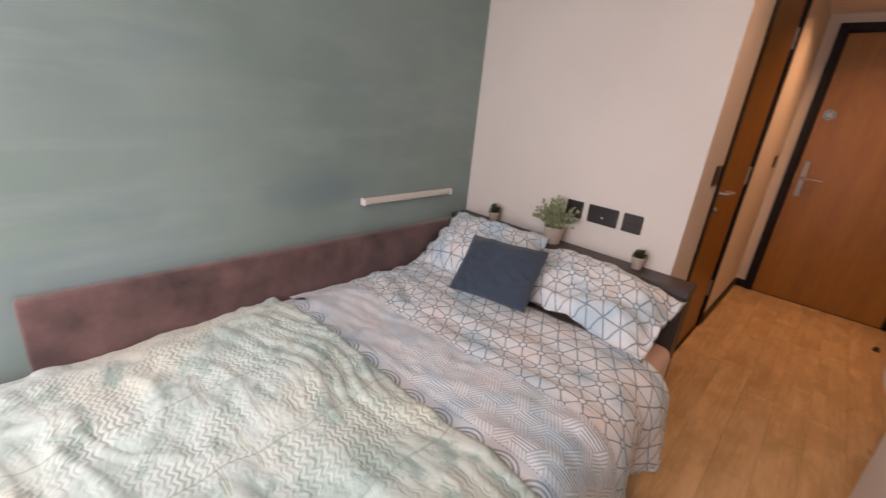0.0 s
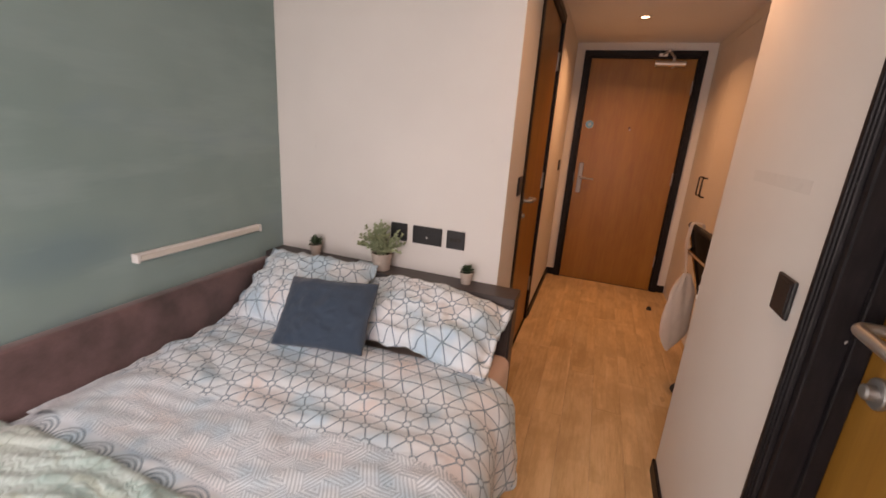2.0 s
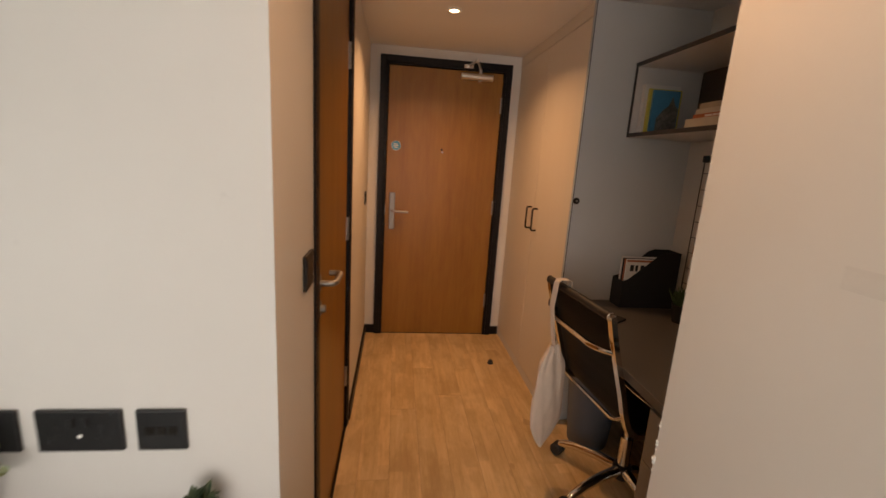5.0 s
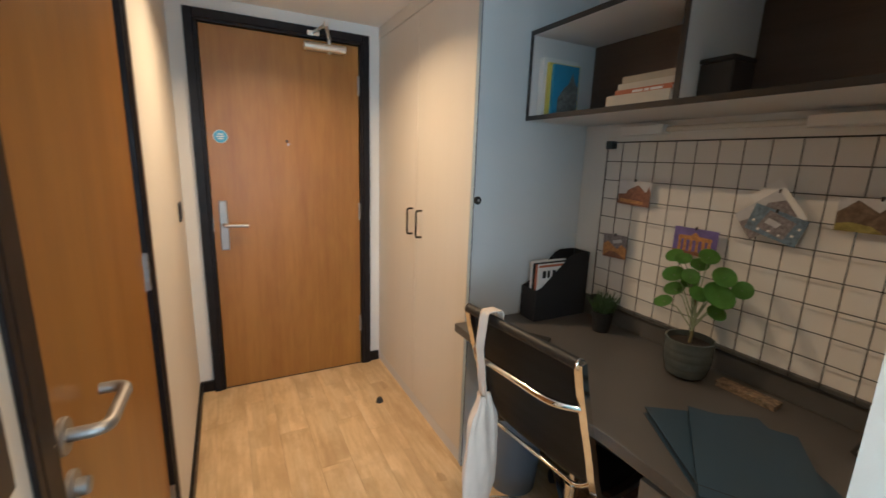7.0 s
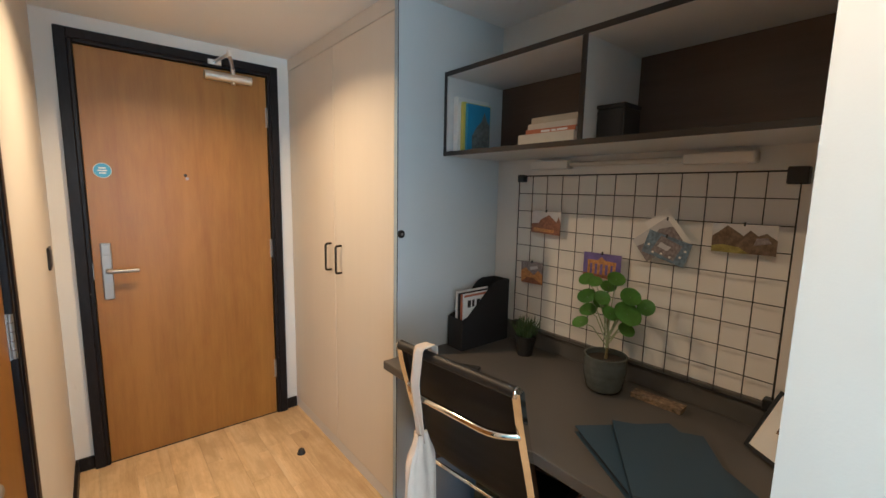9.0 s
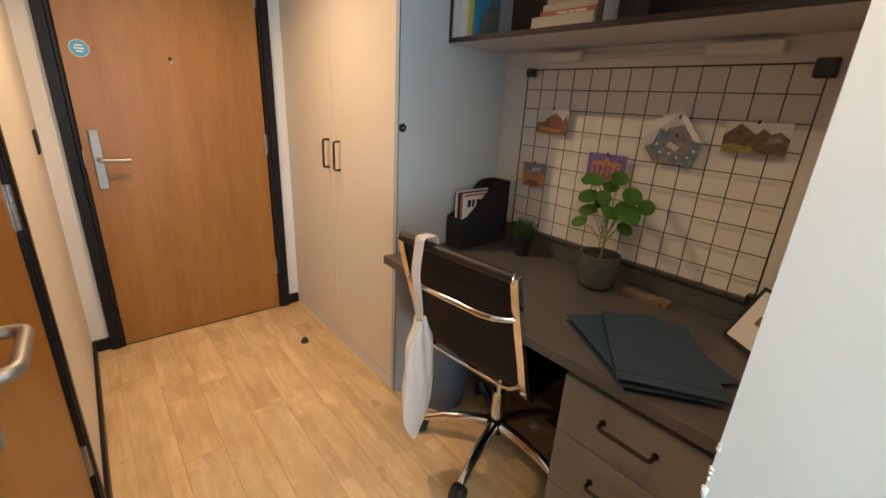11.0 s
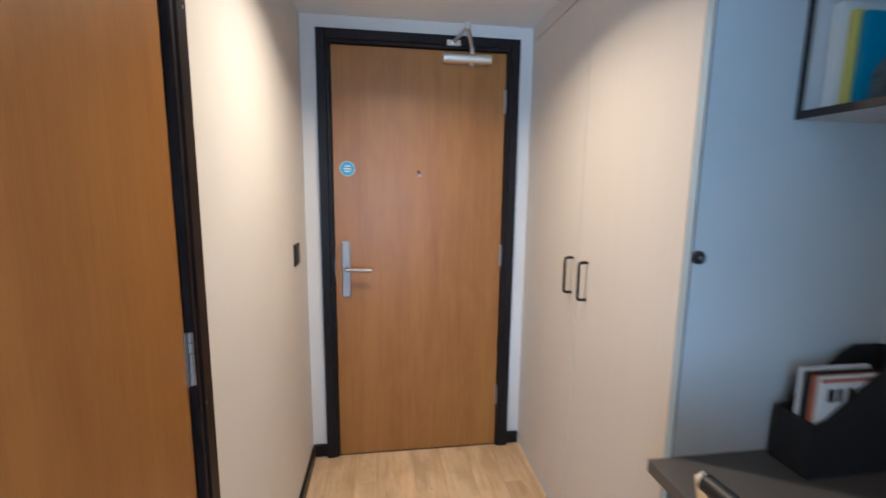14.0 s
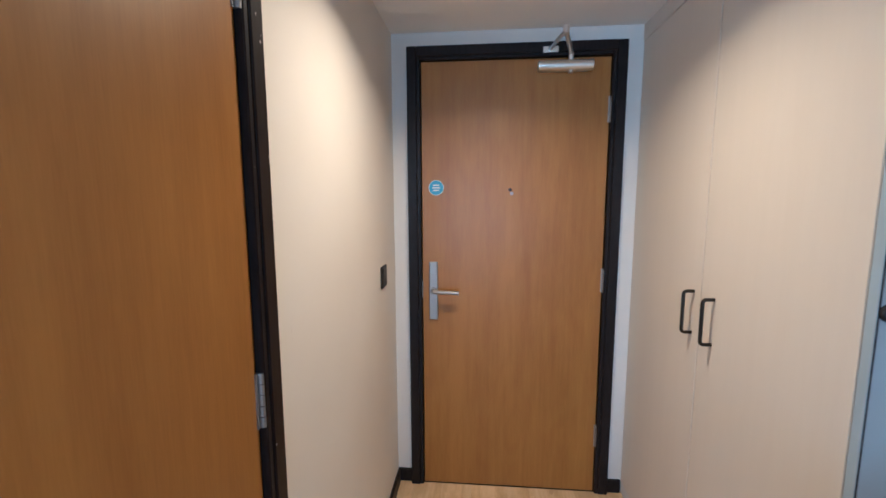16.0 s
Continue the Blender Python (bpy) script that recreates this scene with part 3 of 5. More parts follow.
# doors: local x runs along the frame, the face looks to -y
def door(name, at, turn, width, label, recess, hinge_side, frame_width=0.06, proud=0.020, lip=0.0):
    d = thing(name, at, label, "door", turn=turn)
    d["kind"] = "structure"
    f, top = frame_width, 2.10
    bm = bmesh.new()
    for a, b, c in ((0, f * 0.72, proud), (f * 0.72, f, proud - 0.004)):
        box(a, b, -c, 0.118, 0, top - a, 0.003, bm)
        box(width - b, width - a, -c, 0.118, 0, top - a, 0.003, bm)
        box(b, width - b, -c, 0.118, top - b, top - a, 0.003, bm)
    if lip:
        box(-lip, -0.0003, -proud, -0.0003, 0, top, 0.002, bm)
    part("door_frame", bm, BLACK_FRAME, d, local=True)
    leaf = part("door_leaf", box(f + 0.003, width - f - 0.003, recess, recess + 0.044, 0.006, top - f - 0.003, 0.002), DOOR_WOOD, d, local=True)
    part("threshold", box(f, width - f, 0.0, 0.118, 0, 0.006), BRONZE, d, local=True)
    if recess > 0.05:
        bm = bmesh.new()
        for a, b in ((f, f + 0.014), (width - f - 0.014, width - f)):
            box(a, b, recess - 0.030, recess - 0.002, 0, top - f, 0.002, bm)
        part("door_stop", bm, BLACK_FRAME, d, local=True)
        bm = bmesh.new()
        for a in (0.020, 0.034, 0.048):
            for x in (a, width - a):
                tube([(x, -proud, 0.001), (x, -proud, top - 0.06)], 0.0035, bm, 8)
        part("moulding", bm, BLACK_FRAME, d, "ridged black moulding", 40, True)
    else:
        bm = bmesh.new()
        for a, b in ((f, f + 0.018), (width - f - 0.018, width - f)):
            box(a, b, recess + 0.0445, 0.118, 0.0065, top - f, 0, bm)
        box(f + 0.018, width - f - 0.018, recess + 0.0445, 0.118, top - f - 0.018, top - f, 0, bm)
        part("rebate", bm, BLACK_FRAME, d, local=True)
        hx = width - f if hinge_side else f
        for z in (0.24, 1.0, 1.76):
            side = 1 if hinge_side else -1
            bm = box(hx - 0.010, hx + 0.012, recess - 0.003, recess + 0.002, z, z + 0.11)
            for k in range(5):
                tube([(hx + side * 0.003, recess - 0.006, z + 0.022 * k + 0.0008), (hx + side * 0.003, recess - 0.006, z + 0.022 * k + 0.0212)], 0.0072, bm, 12)
            part("hinge", bm, STEEL, leaf, "satin steel butt hinge", 40, True)
    return d, leaf


entry, entry_leaf = door("door_1", (-0.172, ENTRY - 0.012, 0), 0, 0.955, "closed honey oak entrance door in a black frame", 0.0, True)
left_door, left_leaf = door("door_2", (LEFT, 2.358, 0), 90, 0.904, "closed honey oak door in a scuffed black frame", 0.012, True, 0.060, 0.007, 0.017)
right_door, right_leaf = door("door_3", (RIGHT, 1.142, 0), -90, 0.83, "closed honey oak door set deep in a scuffed black frame", 0.056, True, 0.075)

# entrance door's furniture, in the door's own axes
X0 = 0.172
bm = box(X0 - 0.078, X0 - 0.036, -0.012, 0.0, 0.855, 1.135, 0.004)
plate = part("lock_plate", bm, STEEL, entry_leaf, "satin steel lock plate", local=True)
bm = disc((X0 - 0.056, -0.010, 1.0), (0, -1, 0), 0.014, 0.014)
tube(bent([(X0 - 0.056, -0.015, 1.0), (X0 - 0.056, -0.058, 1.0), (X0 + 0.066, -0.060, 0.997)], 0.014), 0.0095, bm, 14)
part("lever_handle", bm, STEEL, entry_leaf, "satin steel lever", 40, True)
part("card_reader", box(X0 - 0.073, X0 - 0.041, -0.0145, -0.012, 1.075, 1.125, 0.002), STEEL, entry_leaf, local=True)
hole = part("peephole", disc((X0 + 0.296, 0.001, 1.470), (0, -1, 0), 0.008, 0.005, bev=0.002), BRONZE, entry_leaf, "small dark peephole", 40, True)
part("peephole_cover", disc((X0 + 0.303, -0.002, 1.453), (0, -1, 0), 0.008, 0.003, bev=0.001), STEEL, hole, "swung-aside silver cover", 40, True)
sign = part("fire_door_sign", disc((X0 - 0.043, 0.001, 1.48), (0, -1, 0), 0.033, 0.0025, bev=0.0006), SIGN_BLUE, entry_leaf, "round blue fire door sign", 40, True)
part("sign_rim", disc((X0 - 0.043, 0.001, 1.48), (0, -1, 0), 0.0355, 0.0016, bev=0.0005), PAPER, sign, "pale rim", 40, True)
bm = bmesh.new()
for zz, hw in ((1.492, 0.014), (1.480, 0.018), (1.468, 0.013)):
    box(X0 - 0.043 - hw, X0 - 0.043 + hw, -0.0026, -0.0014, zz - 0.0028, zz + 0.0028, 0, bm)
part("sign_lettering", bm, PAPER, sign, "white illegible lettering", local=True)
closer = part("door_closer", tube([(X0 + 0.405, -0.030, 1.995), (X0 + 0.635, -0.030, 1.995)], 0.023, seg=20), SILVER, entry_leaf, "silver overhead door closer", 40, True)
bm = box(X0 + 0.42, X0 + 0.62, -0.012, 0.001, 1.975, 2.015, 0.003)
part("closer_bracket", bm, STEEL, closer, local=True)
bm = tube([(X0 + 0.543, -0.030, 1.965), (X0 + 0.543, -0.030, 2.050)], 0.011, seg=14)
tube([(X0 + 0.543, -0.030, 2.046), (X0 + 0.478, -0.250, 2.056)], 0.009, bm)
tube([(X0 + 0.478, -0.250, 2.060), (X0 + 0.455, -0.026, 2.066)], 0.008, bm)
box(X0 + 0.425, X0 + 0.490, -0.028, -0.018, 2.052, 2.078, 0.002, bm)
tube([(X0 + 0.478, -0.250, 2.046), (X0 + 0.478, -0.250, 2.074)], 0.012, bm, 12)
part("closer_arm", bm, SILVER, closer, "jointed steel closer arm", 40, True)
part("latch_edge", box(X0 - 0.1145, X0 - 0.1085, -0.002, 0.001, 0.96, 1.04), STEEL, entry_leaf, local=True)


def return_lever(leaf, x, z, recess, way, out=0.062, drop=0.105):
    """A round rose, a lever that turns back to the door, and a thumb turn below."""
    bm = disc((x, recess, z), (0, -1, 0), 0.026, 0.008, bev=0.002)
    part("rose", bm, STEEL, leaf, "round steel rose", 40, True)
    bm = tube(bent([(x, recess - 0.006, z), (x, recess - out, z), (x + way * 0.135, recess - out, z - 0.004), (x + way * 0.135, recess - 0.014, z - 0.004)], 0.022, 7), 0.0098, seg=14)
    part("lever_handle", bm, STEEL, leaf, "satin steel return lever", 40, True)
    bm = disc((x, recess, z - drop), (0, -1, 0), 0.026, 0.008, bev=0.002)
    disc((x, recess - 0.008, z - drop), (0, -1, 0), 0.013, 0.016, bm, 18, 0.003)
    part("thumb_turn", bm, STEEL, leaf, "round steel thumb turn", 40, True)


return_lever(left_leaf, 0.116, 1.010, 0.012, 1, 0.052, 0.082)
return_lever(right_leaf, 0.135, 1.10, 0.056, 1)


# wall plates; u runs along the wall, the plate faces along its normal
def wall_plate(name, centre, turn, w, h, label, detail, category="switch"):
    p = thing(name, centre, label, category, turn=turn)
    part("plate", box(-w / 2, w / 2, -0.009, 0, -h / 2, h / 2, 0.0035, seg=2), BLACK_PLASTIC, p, local=True)
    if detail == "rocker":
        part("rocker", box(-0.034, 0.034, -0.0105, -0.008, -0.034, 0.034, 0.0015), BLACK_PLASTIC, p, local=True)
    elif detail == "socket":
        for sx in (-0.038, 0.038):
            bm = bmesh.new()
            box(sx - 0.004, sx + 0.004, -0.0096, -0.0090, 0.004, 0.014, 0, bm)
            for dx in (-0.011, 0.011):
                box(sx + dx - 0.004, sx + dx + 0.004, -0.0096, -0.0090, -0.019, -0.013, 0, bm)
            part("pin_holes", bm, RUBBER, p, local=True)
            part("rocker", box(sx * 0.32 - 0.006, sx * 0.32 + 0.006, -0.0125, -0.008, 0.010, 0.030, 0.0015), BLACK_PLASTIC, p, local=True)
        part("mark", box(-0.004, 0.004, -0.0097, -0.0088, -0.012, -0.006), PAPER, p, "small white printed mark", local=True)
    elif detail == "data":
        for sx in (-0.02, 0.0, 0.02):
            part("port", box(sx - 0.008, sx + 0.008, -0.0105, -0.008, -0.008, 0.008, 0.001), BRONZE, p, local=True)
    return p


wall_plate("light_switch", (-0.741, HEAD, 0.868), 0, 0.085, 0.085, "square matt black blank plate on the white wall", "none", "wall plate")
wall_plate("socket", (-0.596, HEAD, 0.868), 0, 0.147, 0.085, "black double power socket on the white wall", "socket", "socket")
wall_plate("data_socket", (-0.455, HEAD, 0.868), 0, 0.088, 0.085, "black data outlet on the white wall", "data", "socket")
wall_plate("light_switch", (LEFT, 2.252, 1.112), 90, 0.088, 0.09, "black square light switch beside the corridor door", "rocker")
wall_plate("light_switch", (LEFT, 4.180, 1.108), 90, 0.086, 0.092, "black light switch near the entrance door", "rocker")
wall_plate("light_switch", (RIGHT, 1.268, 1.058), -90, 0.086, 0.086, "black square light switch beside the dark door frame", "rocker")
solo("wall_scar", box(RIGHT - 0.0003, RIGHT, 1.30, 1.67, 1.272, 1.302), SCAR, "faint rubbed strip on the white wall", "wall mark", "structure")

# downlights
for sx, sy, power in SPOTS:
    d = thing("downlight", (sx, sy, CEIL), "round recessed warm LED ceiling downlight", "ceiling lamp", "ceiling downlights")
    part("trim_ring", lathe([(0.0, -0.001), (0.025, -0.001), (0.025, -0.005), (0.040, -0.006), (0.043, -0.0005)], (sx, sy, CEIL), 36), WHITE_PLASTIC, d, "", 40)
    part("lens", lathe([(0.025, -0.004), (0.0, -0.005)], (sx, sy, CEIL), 36), LED, d, "glowing warm lens", 40)

# door stop on the floor
d = thing("door_stop_knob", (0.683, 3.915, 0), "small dark round door stop on the floor", "door stop")
part("base", lathe([(0.0, 0.026), (0.010, 0.026), (0.016, 0.020), (0.018, 0.008), (0.022, 0.0), (0.0, 0.0)], (0.683, 3.915, 0), 20), RUBBER, d, "", 40)

# ---- wardrobe ----
WF, WS = 0.852, 3.262
w = thing("wardrobe", ((WF + NICHE) / 2, (WS + ENTRY) / 2, 0), "built-in wardrobe with two cream doors and pale blue-grey end", "wardrobe")
part("end_panel", box(WF + 0.0025, NICHE - 0.001, WS - 0.012, WS + 0.010, 0, CEIL - 0.001), PANEL_BLUE, w, "pale blue-grey end panel")
part("edge_band", box(WF, WF + 0.002, WS - 0.012, WS + 0.010, 0, CEIL - 0.001, 0.0006), EDGE_BLUE, w, "slate blue edge band")
part("edge_joint", box(WF + 0.0012, WF + 0.0042, WS - 0.0128, WS - 0.0121, 0, CEIL - 0.001), SHELF_EDGE, w, "dark joint line")
part("carcass", box(WF + 0.024, NICHE - 0.002, WS + 0.011, ENTRY - 0.002, 0.062, CEIL - 0.004), SHELF_BACK, w)
part("top_filler", box(WF, WF + 0.021, WS + 0.011, ENTRY - 0.001, 2.098, CEIL - 0.001, 0.001), CREAM_DOOR, w)
part("plinth", box(WF + 0.004, WF + 0.021, WS + 0.011, ENTRY - 0.001, 0, 0.060, 0.001), SHELF_GREY, w, "pale grey plinth")
for y0, y1, hy in ((WS + 0.014, 3.8250, 3.750), (3.8295, ENTRY - 0.004, 3.868)):
    leaf = part("wardrobe_door", box(WF + 0.001, WF + 0.019, y0, y1, 0.064, 2.095, 0.0015), CREAM_DOOR, w, "cream laminate door")
    bm = tube(bent([(WF, hy, 0.998), (WF - 0.032, hy, 0.998), (WF - 0.032, hy, 1.135), (WF, hy, 1.135)], 0.012), 0.0055, seg=10)
    part("handle", bm, BRONZE, leaf, "dark bronze bow handle", 40)
d = thing("coat_hook", (0.870, WS - 0.0128, 1.238), "round black coat hook on the wardrobe end", "hook")
part("knob", disc((0.870, WS - 0.0128, 1.238), (0, -1, 0), 0.0165, 0.010, bev=0.003), BLACK_PLASTIC, d, "", 40)
part("screw", disc((0.870, WS - 0.0228, 1.238), (0, -1, 0), 0.005, 0.0015), STEEL, d, "steel screw head", 40)

# ---- desk niche ----
NY0, NY1 = PIER + 0.002, WS - 0.013
dk = thing("desk", (1.1, 2.6, 0), "charcoal laminate built-in desk with a low upstand", "desk")
part("worktop", box(0.788, NICHE - 0.001, NY0, NY1, 0.685, 0.720, 0.003, seg=2), DESK_TOP, dk)
part("upstand", box(NICHE - 0.0165, NICHE - 0.001, NY0, NY1, 0.7205, 0.808, 0.002), DESK_TOP, dk)
part("side_batten", box(0.86, 1.40, NY1 - 0.018, NY1 - 0.001, 0.640, 0.6845, 0.002), DRAWER_GREY, dk)
part("modesty_board", box(1.395, 1.413, 2.36, NY1 - 0.021, 0.0, 0.684, 0.002), BROWN_BOARD, dk, "dark red-brown back board")

du = thing("drawer_unit", (1.1, 2.15, 0), "taupe grey three-drawer pedestal under the desk", "drawer unit")
part("body", box(0.822, 1.40, NY0 + 0.002, 2.345, 0.0, 0.684, 0.002), DRAWER_GREY, du)
for i, (z0, z1) in enumerate(((0.482, 0.662), (0.292, 0.478), (0.040, 0.288))):
    fr = part("drawer_front", box(0.802, 0.8215, NY0 + 0.004, 2.343, z0, z1, 0.0015), DRAWER_GREY, du)
    hz = (0.586, 0.386, 0.196)[i]
    bm = tube(bent([(0.803, 2.083, hz), (0.772, 2.083, hz), (0.772, 2.217, hz), (0.803, 2.217, hz)], 0.012), 0.0055, seg=10)
    for hy in (2.083, 2.217):
        disc((0.803, hy, hz), (-1, 0, 0), 0.009, 0.005, bm, 14)
    part("handle", bm, BRONZE, fr, "dark bronze bow handle", 40)

sh = thing("wall_shelf", (1.26, 2.6, 1.563), "grey two-bay wall shelf with black-brown edges", "shelf")
SX, SB, ST = 1.085, 1.563, 1.905
part("bottom_board", box(SX + 0.006, NICHE - 0.002, NY0, NY1, SB, SB + 0.018, 0.001), SHELF_GREY, sh)
part("top_board", box(SX + 0.006, NICHE - 0.002, NY0, NY1, ST - 0.018, ST, 0.001), SHELF_GREY, sh)
part("side_board", box(SX + 0.006, NICHE - 0.014, NY1 - 0.018, NY1, SB + 0.0185, ST - 0.0185), SHELF_GREY, sh)
part("side_board", box(SX + 0.006, NICHE - 0.014, NY0, NY0 + 0.018, SB + 0.0185, ST - 0.0185), SHELF_GREY, sh)
part("divider", box(SX + 0.006, NICHE - 0.014, 2.583, 2.601, SB + 0.0185, ST - 0.0185), SHELF_GREY, sh)
part("back_board", box(NICHE - 0.013, NICHE - 0.002, NY0, NY1, SB + 0.0185, ST - 0.0185), SHELF_BACK, sh, "dark brown back board")
for b in ((NY0, NY1, SB, SB + 0.018), (NY0, NY1, ST - 0.018, ST), (NY1 - 0.014, NY1, SB + 0.018, ST - 0.018), (NY0, NY0 + 0.014, SB + 0.018, ST - 0.018), (2.583, 2.601, SB + 0.018, ST - 0.018)):
    part("edge_strip", box(SX, SX + 0.0055, b[0], b[1], b[2], b[3], 0.001), SHELF_EDGE, sh, "black-brown edge strip")

ul = thing("under_shelf_light", (1.415, 2.62, 1.513), "unlit white strip light under the wall shelf", "strip light")
for a, b in ((2.835, 3.020), (2.212, 2.405)):
    part("end_box", box(1.385, NICHE - 0.001, a, b, 1.514, 1.548, 0.003), WHITE_PLASTIC, ul)
part("tube", tube([(1.412, 2.405, 1.531), (1.412, 2.835, 1.531)], 0.010, seg=16), DIFFUSER, ul, "frosted tube", 40)
part("spine", box(1.424, NICHE - 0.001, 2.405, 2.835, 1.516, 1.546), WHITE_PLASTIC, ul)

# wire grid board
GX, GY0, GY1, GZ0, GZ1 = 1.411, 2.106, 3.096, 0.796, 1.488
gb = thing("wire_grid_board", (GX, 2.6, GZ0), "black wire grid pinboard on the white wall", "grid board")
bm = tube([(GX, GY0, GZ0), (GX, GY1, GZ0), (GX, GY1, GZ1), (GX, GY0, GZ1), (GX, GY0, GZ0)], 0.0030, seg=8)
part("rim", bm, BLACK_PLASTIC, gb, "", 60)
for k in range(1, 13):
    y = GY0 + (GY1 - GY0) * k / 13
    part("upright_wire", tube([(GX, y, GZ0), (GX, y, GZ1)], 0.0016, seg=6), BLACK_PLASTIC, gb)
for k in range(1, 9):
    z = GZ0 + (GZ1 - GZ0) * k / 9
    part("cross_wire", tube([(GX + 0.003, GY0, z), (GX + 0.003, GY1, z)], 0.0016, seg=6), BLACK_PLASTIC, gb)
for y, z, s in ((GY1 - 0.010, GZ1 - 0.010, 0.016), (GY0 + 0.008, GZ1 - 0.012, 0.024), (GY1 - 0.008, GZ0 + 0.012, 0.012), (GY0 + 0.004, GZ0 + 0.012, 0.018)):
    part("wall_clip", box(GX - 0.010, NICHE - 0.001, y - s, y + s, z - s, z + s, 0.003), BLACK_PLASTIC, gb)

SKY_PALE = plain("print_pale_sky", (0.50, 0.50, 0.52), 0.35, var=0.12, scale=25.0)
SKY_DUSK = plain("print_dusk_sky", (0.13, 0.10, 0.34), 0.35, var=0.35, scale=30.0)
INK_BROWN = plain("print_brown", (0.20, 0.085, 0.045), 0.35, var=0.5, scale=90.0)
INK_ORANGE = plain("print_orange", (0.42, 0.20, 0.06), 0.35, var=0.5, scale=110.0)
INK_ROCK = plain("print_rock", (0.12, 0.085, 0.06), 0.35, var=0.6, scale=60.0)
INK_MOSS = plain("print_moss", (0.25, 0.22, 0.06), 0.35, var=0.5, scale=60.0)
INK_SLATE = plain("print_slate", (0.13, 0.19, 0.26), 0.35, var=0.5, scale=80.0)
INK_STONE = plain("print_stone", (0.20, 0.18, 0.19), 0.35, var=0.6, scale=100.0)

# each print: centre, size, tilt, ground, label, shapes in fractions of its size
PRINTS = [
    (2.937, 1.290, 0.148, 0.098, 2, SKY_PALE, "photo print of brown buildings under pale sky", [
        (INK_BROWN, [(-.5, -.5), (.5, -.5), (.5, .05), (.42, .3), (.36, .05), (.2, .12), (.1, .34), (-.02, .14), (-.2, .1), (-.24, -.05), (-.5, -.1)]),
        (INK_ORANGE, [(-.42, -.42), (.3, -.42), (.3, -.3), (-.42, -.26)])]),
    (3.000, 1.062, 0.118, 0.098, -2, INK_STONE, "photo print of a lit street at dusk", [
        (INK_ORANGE, [(-.5, -.5), (.5, -.5), (.5, -.05), (.3, .12), (.12, -.1), (-.1, -.12), (-.3, .2), (-.5, .05)]),
        (INK_BROWN, [(-.5, -.5), (.5, -.5), (.1, -.25), (-.2, -.22)]),
        (SKY_PALE, [(-.05, .1), (.3, .22), (.26, .34), (-.1, .24)])]),
    (2.668, 1.142, 0.155, 0.095, 0, SKY_DUSK, "photo print of a lit stone gate at night", [
        (INK_BROWN, [(-.5, -.5), (.5, -.5), (.5, -.36), (-.5, -.36)]),
        (INK_ORANGE, [(-.38, .06), (.38, .06), (.38, .20), (.1, .22), (0, .36), (-.1, .22), (-.38, .20)])]
        + [(INK_ORANGE, [(c - .035, -.36), (c + .035, -.36), (c + .035, .06), (c - .035, .06)]) for c in (-.34, -.21, -.07, .07, .21, .34)]),
    (2.222, 1.290, 0.165, 0.088, -1, SKY_PALE, "photo print of a rocky mountain", [
        (INK_ROCK, [(-.5, -.5), (.5, -.5), (.5, .0), (.34, .22), (.22, .12), (.1, .3), (.0, .1), (-.12, .26), (-.26, .44), (-.4, .2), (-.5, .05)]),
        (INK_MOSS, [(-.5, -.5), (.1, -.5), (-.05, -.3), (-.3, -.22), (-.5, -.28)]),
        (INK_STONE, [(.16, -.2), (.42, -.1), (.36, .08), (.2, .04)])]),
    (2.440, 1.292, 0.135, 0.090, 52, PAPER, "blank white card fanned behind other prints", []),
    (2.470, 1.262, 0.140, 0.092, -38, SKY_PALE, "grey photo print tilted in a fan", [(INK_STONE, [(-.5, -.5), (.5, -.5), (.5, .1), (.2, .3), (-.1, .1), (-.5, .2)])]),
    (2.436, 1.238, 0.145, 0.082, 16, INK_SLATE, "grey-blue harbour photo print in a fan", [
        (INK_STONE, [(-.3, -.3), (.25, -.4), (.32, .3), (-.2, .42)]),
        (SKY_PALE, [(-.2, -.05), (.05, -.1), (.1, .1), (-.15, .16)])]
        + [(PAPER, [(c - .025, d - .04), (c + .025, d - .04), (c + .025, d + .04), (c - .025, d + .04)]) for c, d in ((-.4, -.1), (-.25, -.35), (-.05, -.28), (.15, -.3), (.36, -.15), (.42, .15))]),
]
for i, (y, z, wd, ht, tilt, ground, label, shapes) in enumerate(PRINTS):
    depth = GX - 0.0055 - (0.0022 * (i - 3) if i > 3 else 0)
    pc = thing("photo_print", (depth, y, z), label, "photo", "prints on the grid board")
    lean = Matrix.Rotation(radians(tilt), 3, "X")
    for k, (ink, pts) in enumerate([(ground, [(-.5, -.5), (.5, -.5), (.5, .5), (-.5, .5)])] + shapes):
        bm = bmesh.new()
        bm.faces.new([bm.verts.new((-0.0003 * k, -u * wd, v * ht)) for u, v in pts])
        bmesh.ops.triangulate(bm, faces=bm.faces[:])
        bmesh.ops.solidify(bm, geom=bm.faces[:], thickness=0.00025)
        bmesh.ops.rotate(bm, verts=bm.verts, cent=(0, 0, 0), matrix=lean)
        part("printed_shape" if k else "card", bm, ink, pc, local=True)
    if i != 5:
        part("clip", box(-0.004, 0.004, -0.0025, 0.0025, ht / 2 - 0.006, ht / 2 + 0.006, 0.001), BLACK_PLASTIC, pc, "small black clip", local=True)

# books and box on the shelf
SZ = SB + 0.0185


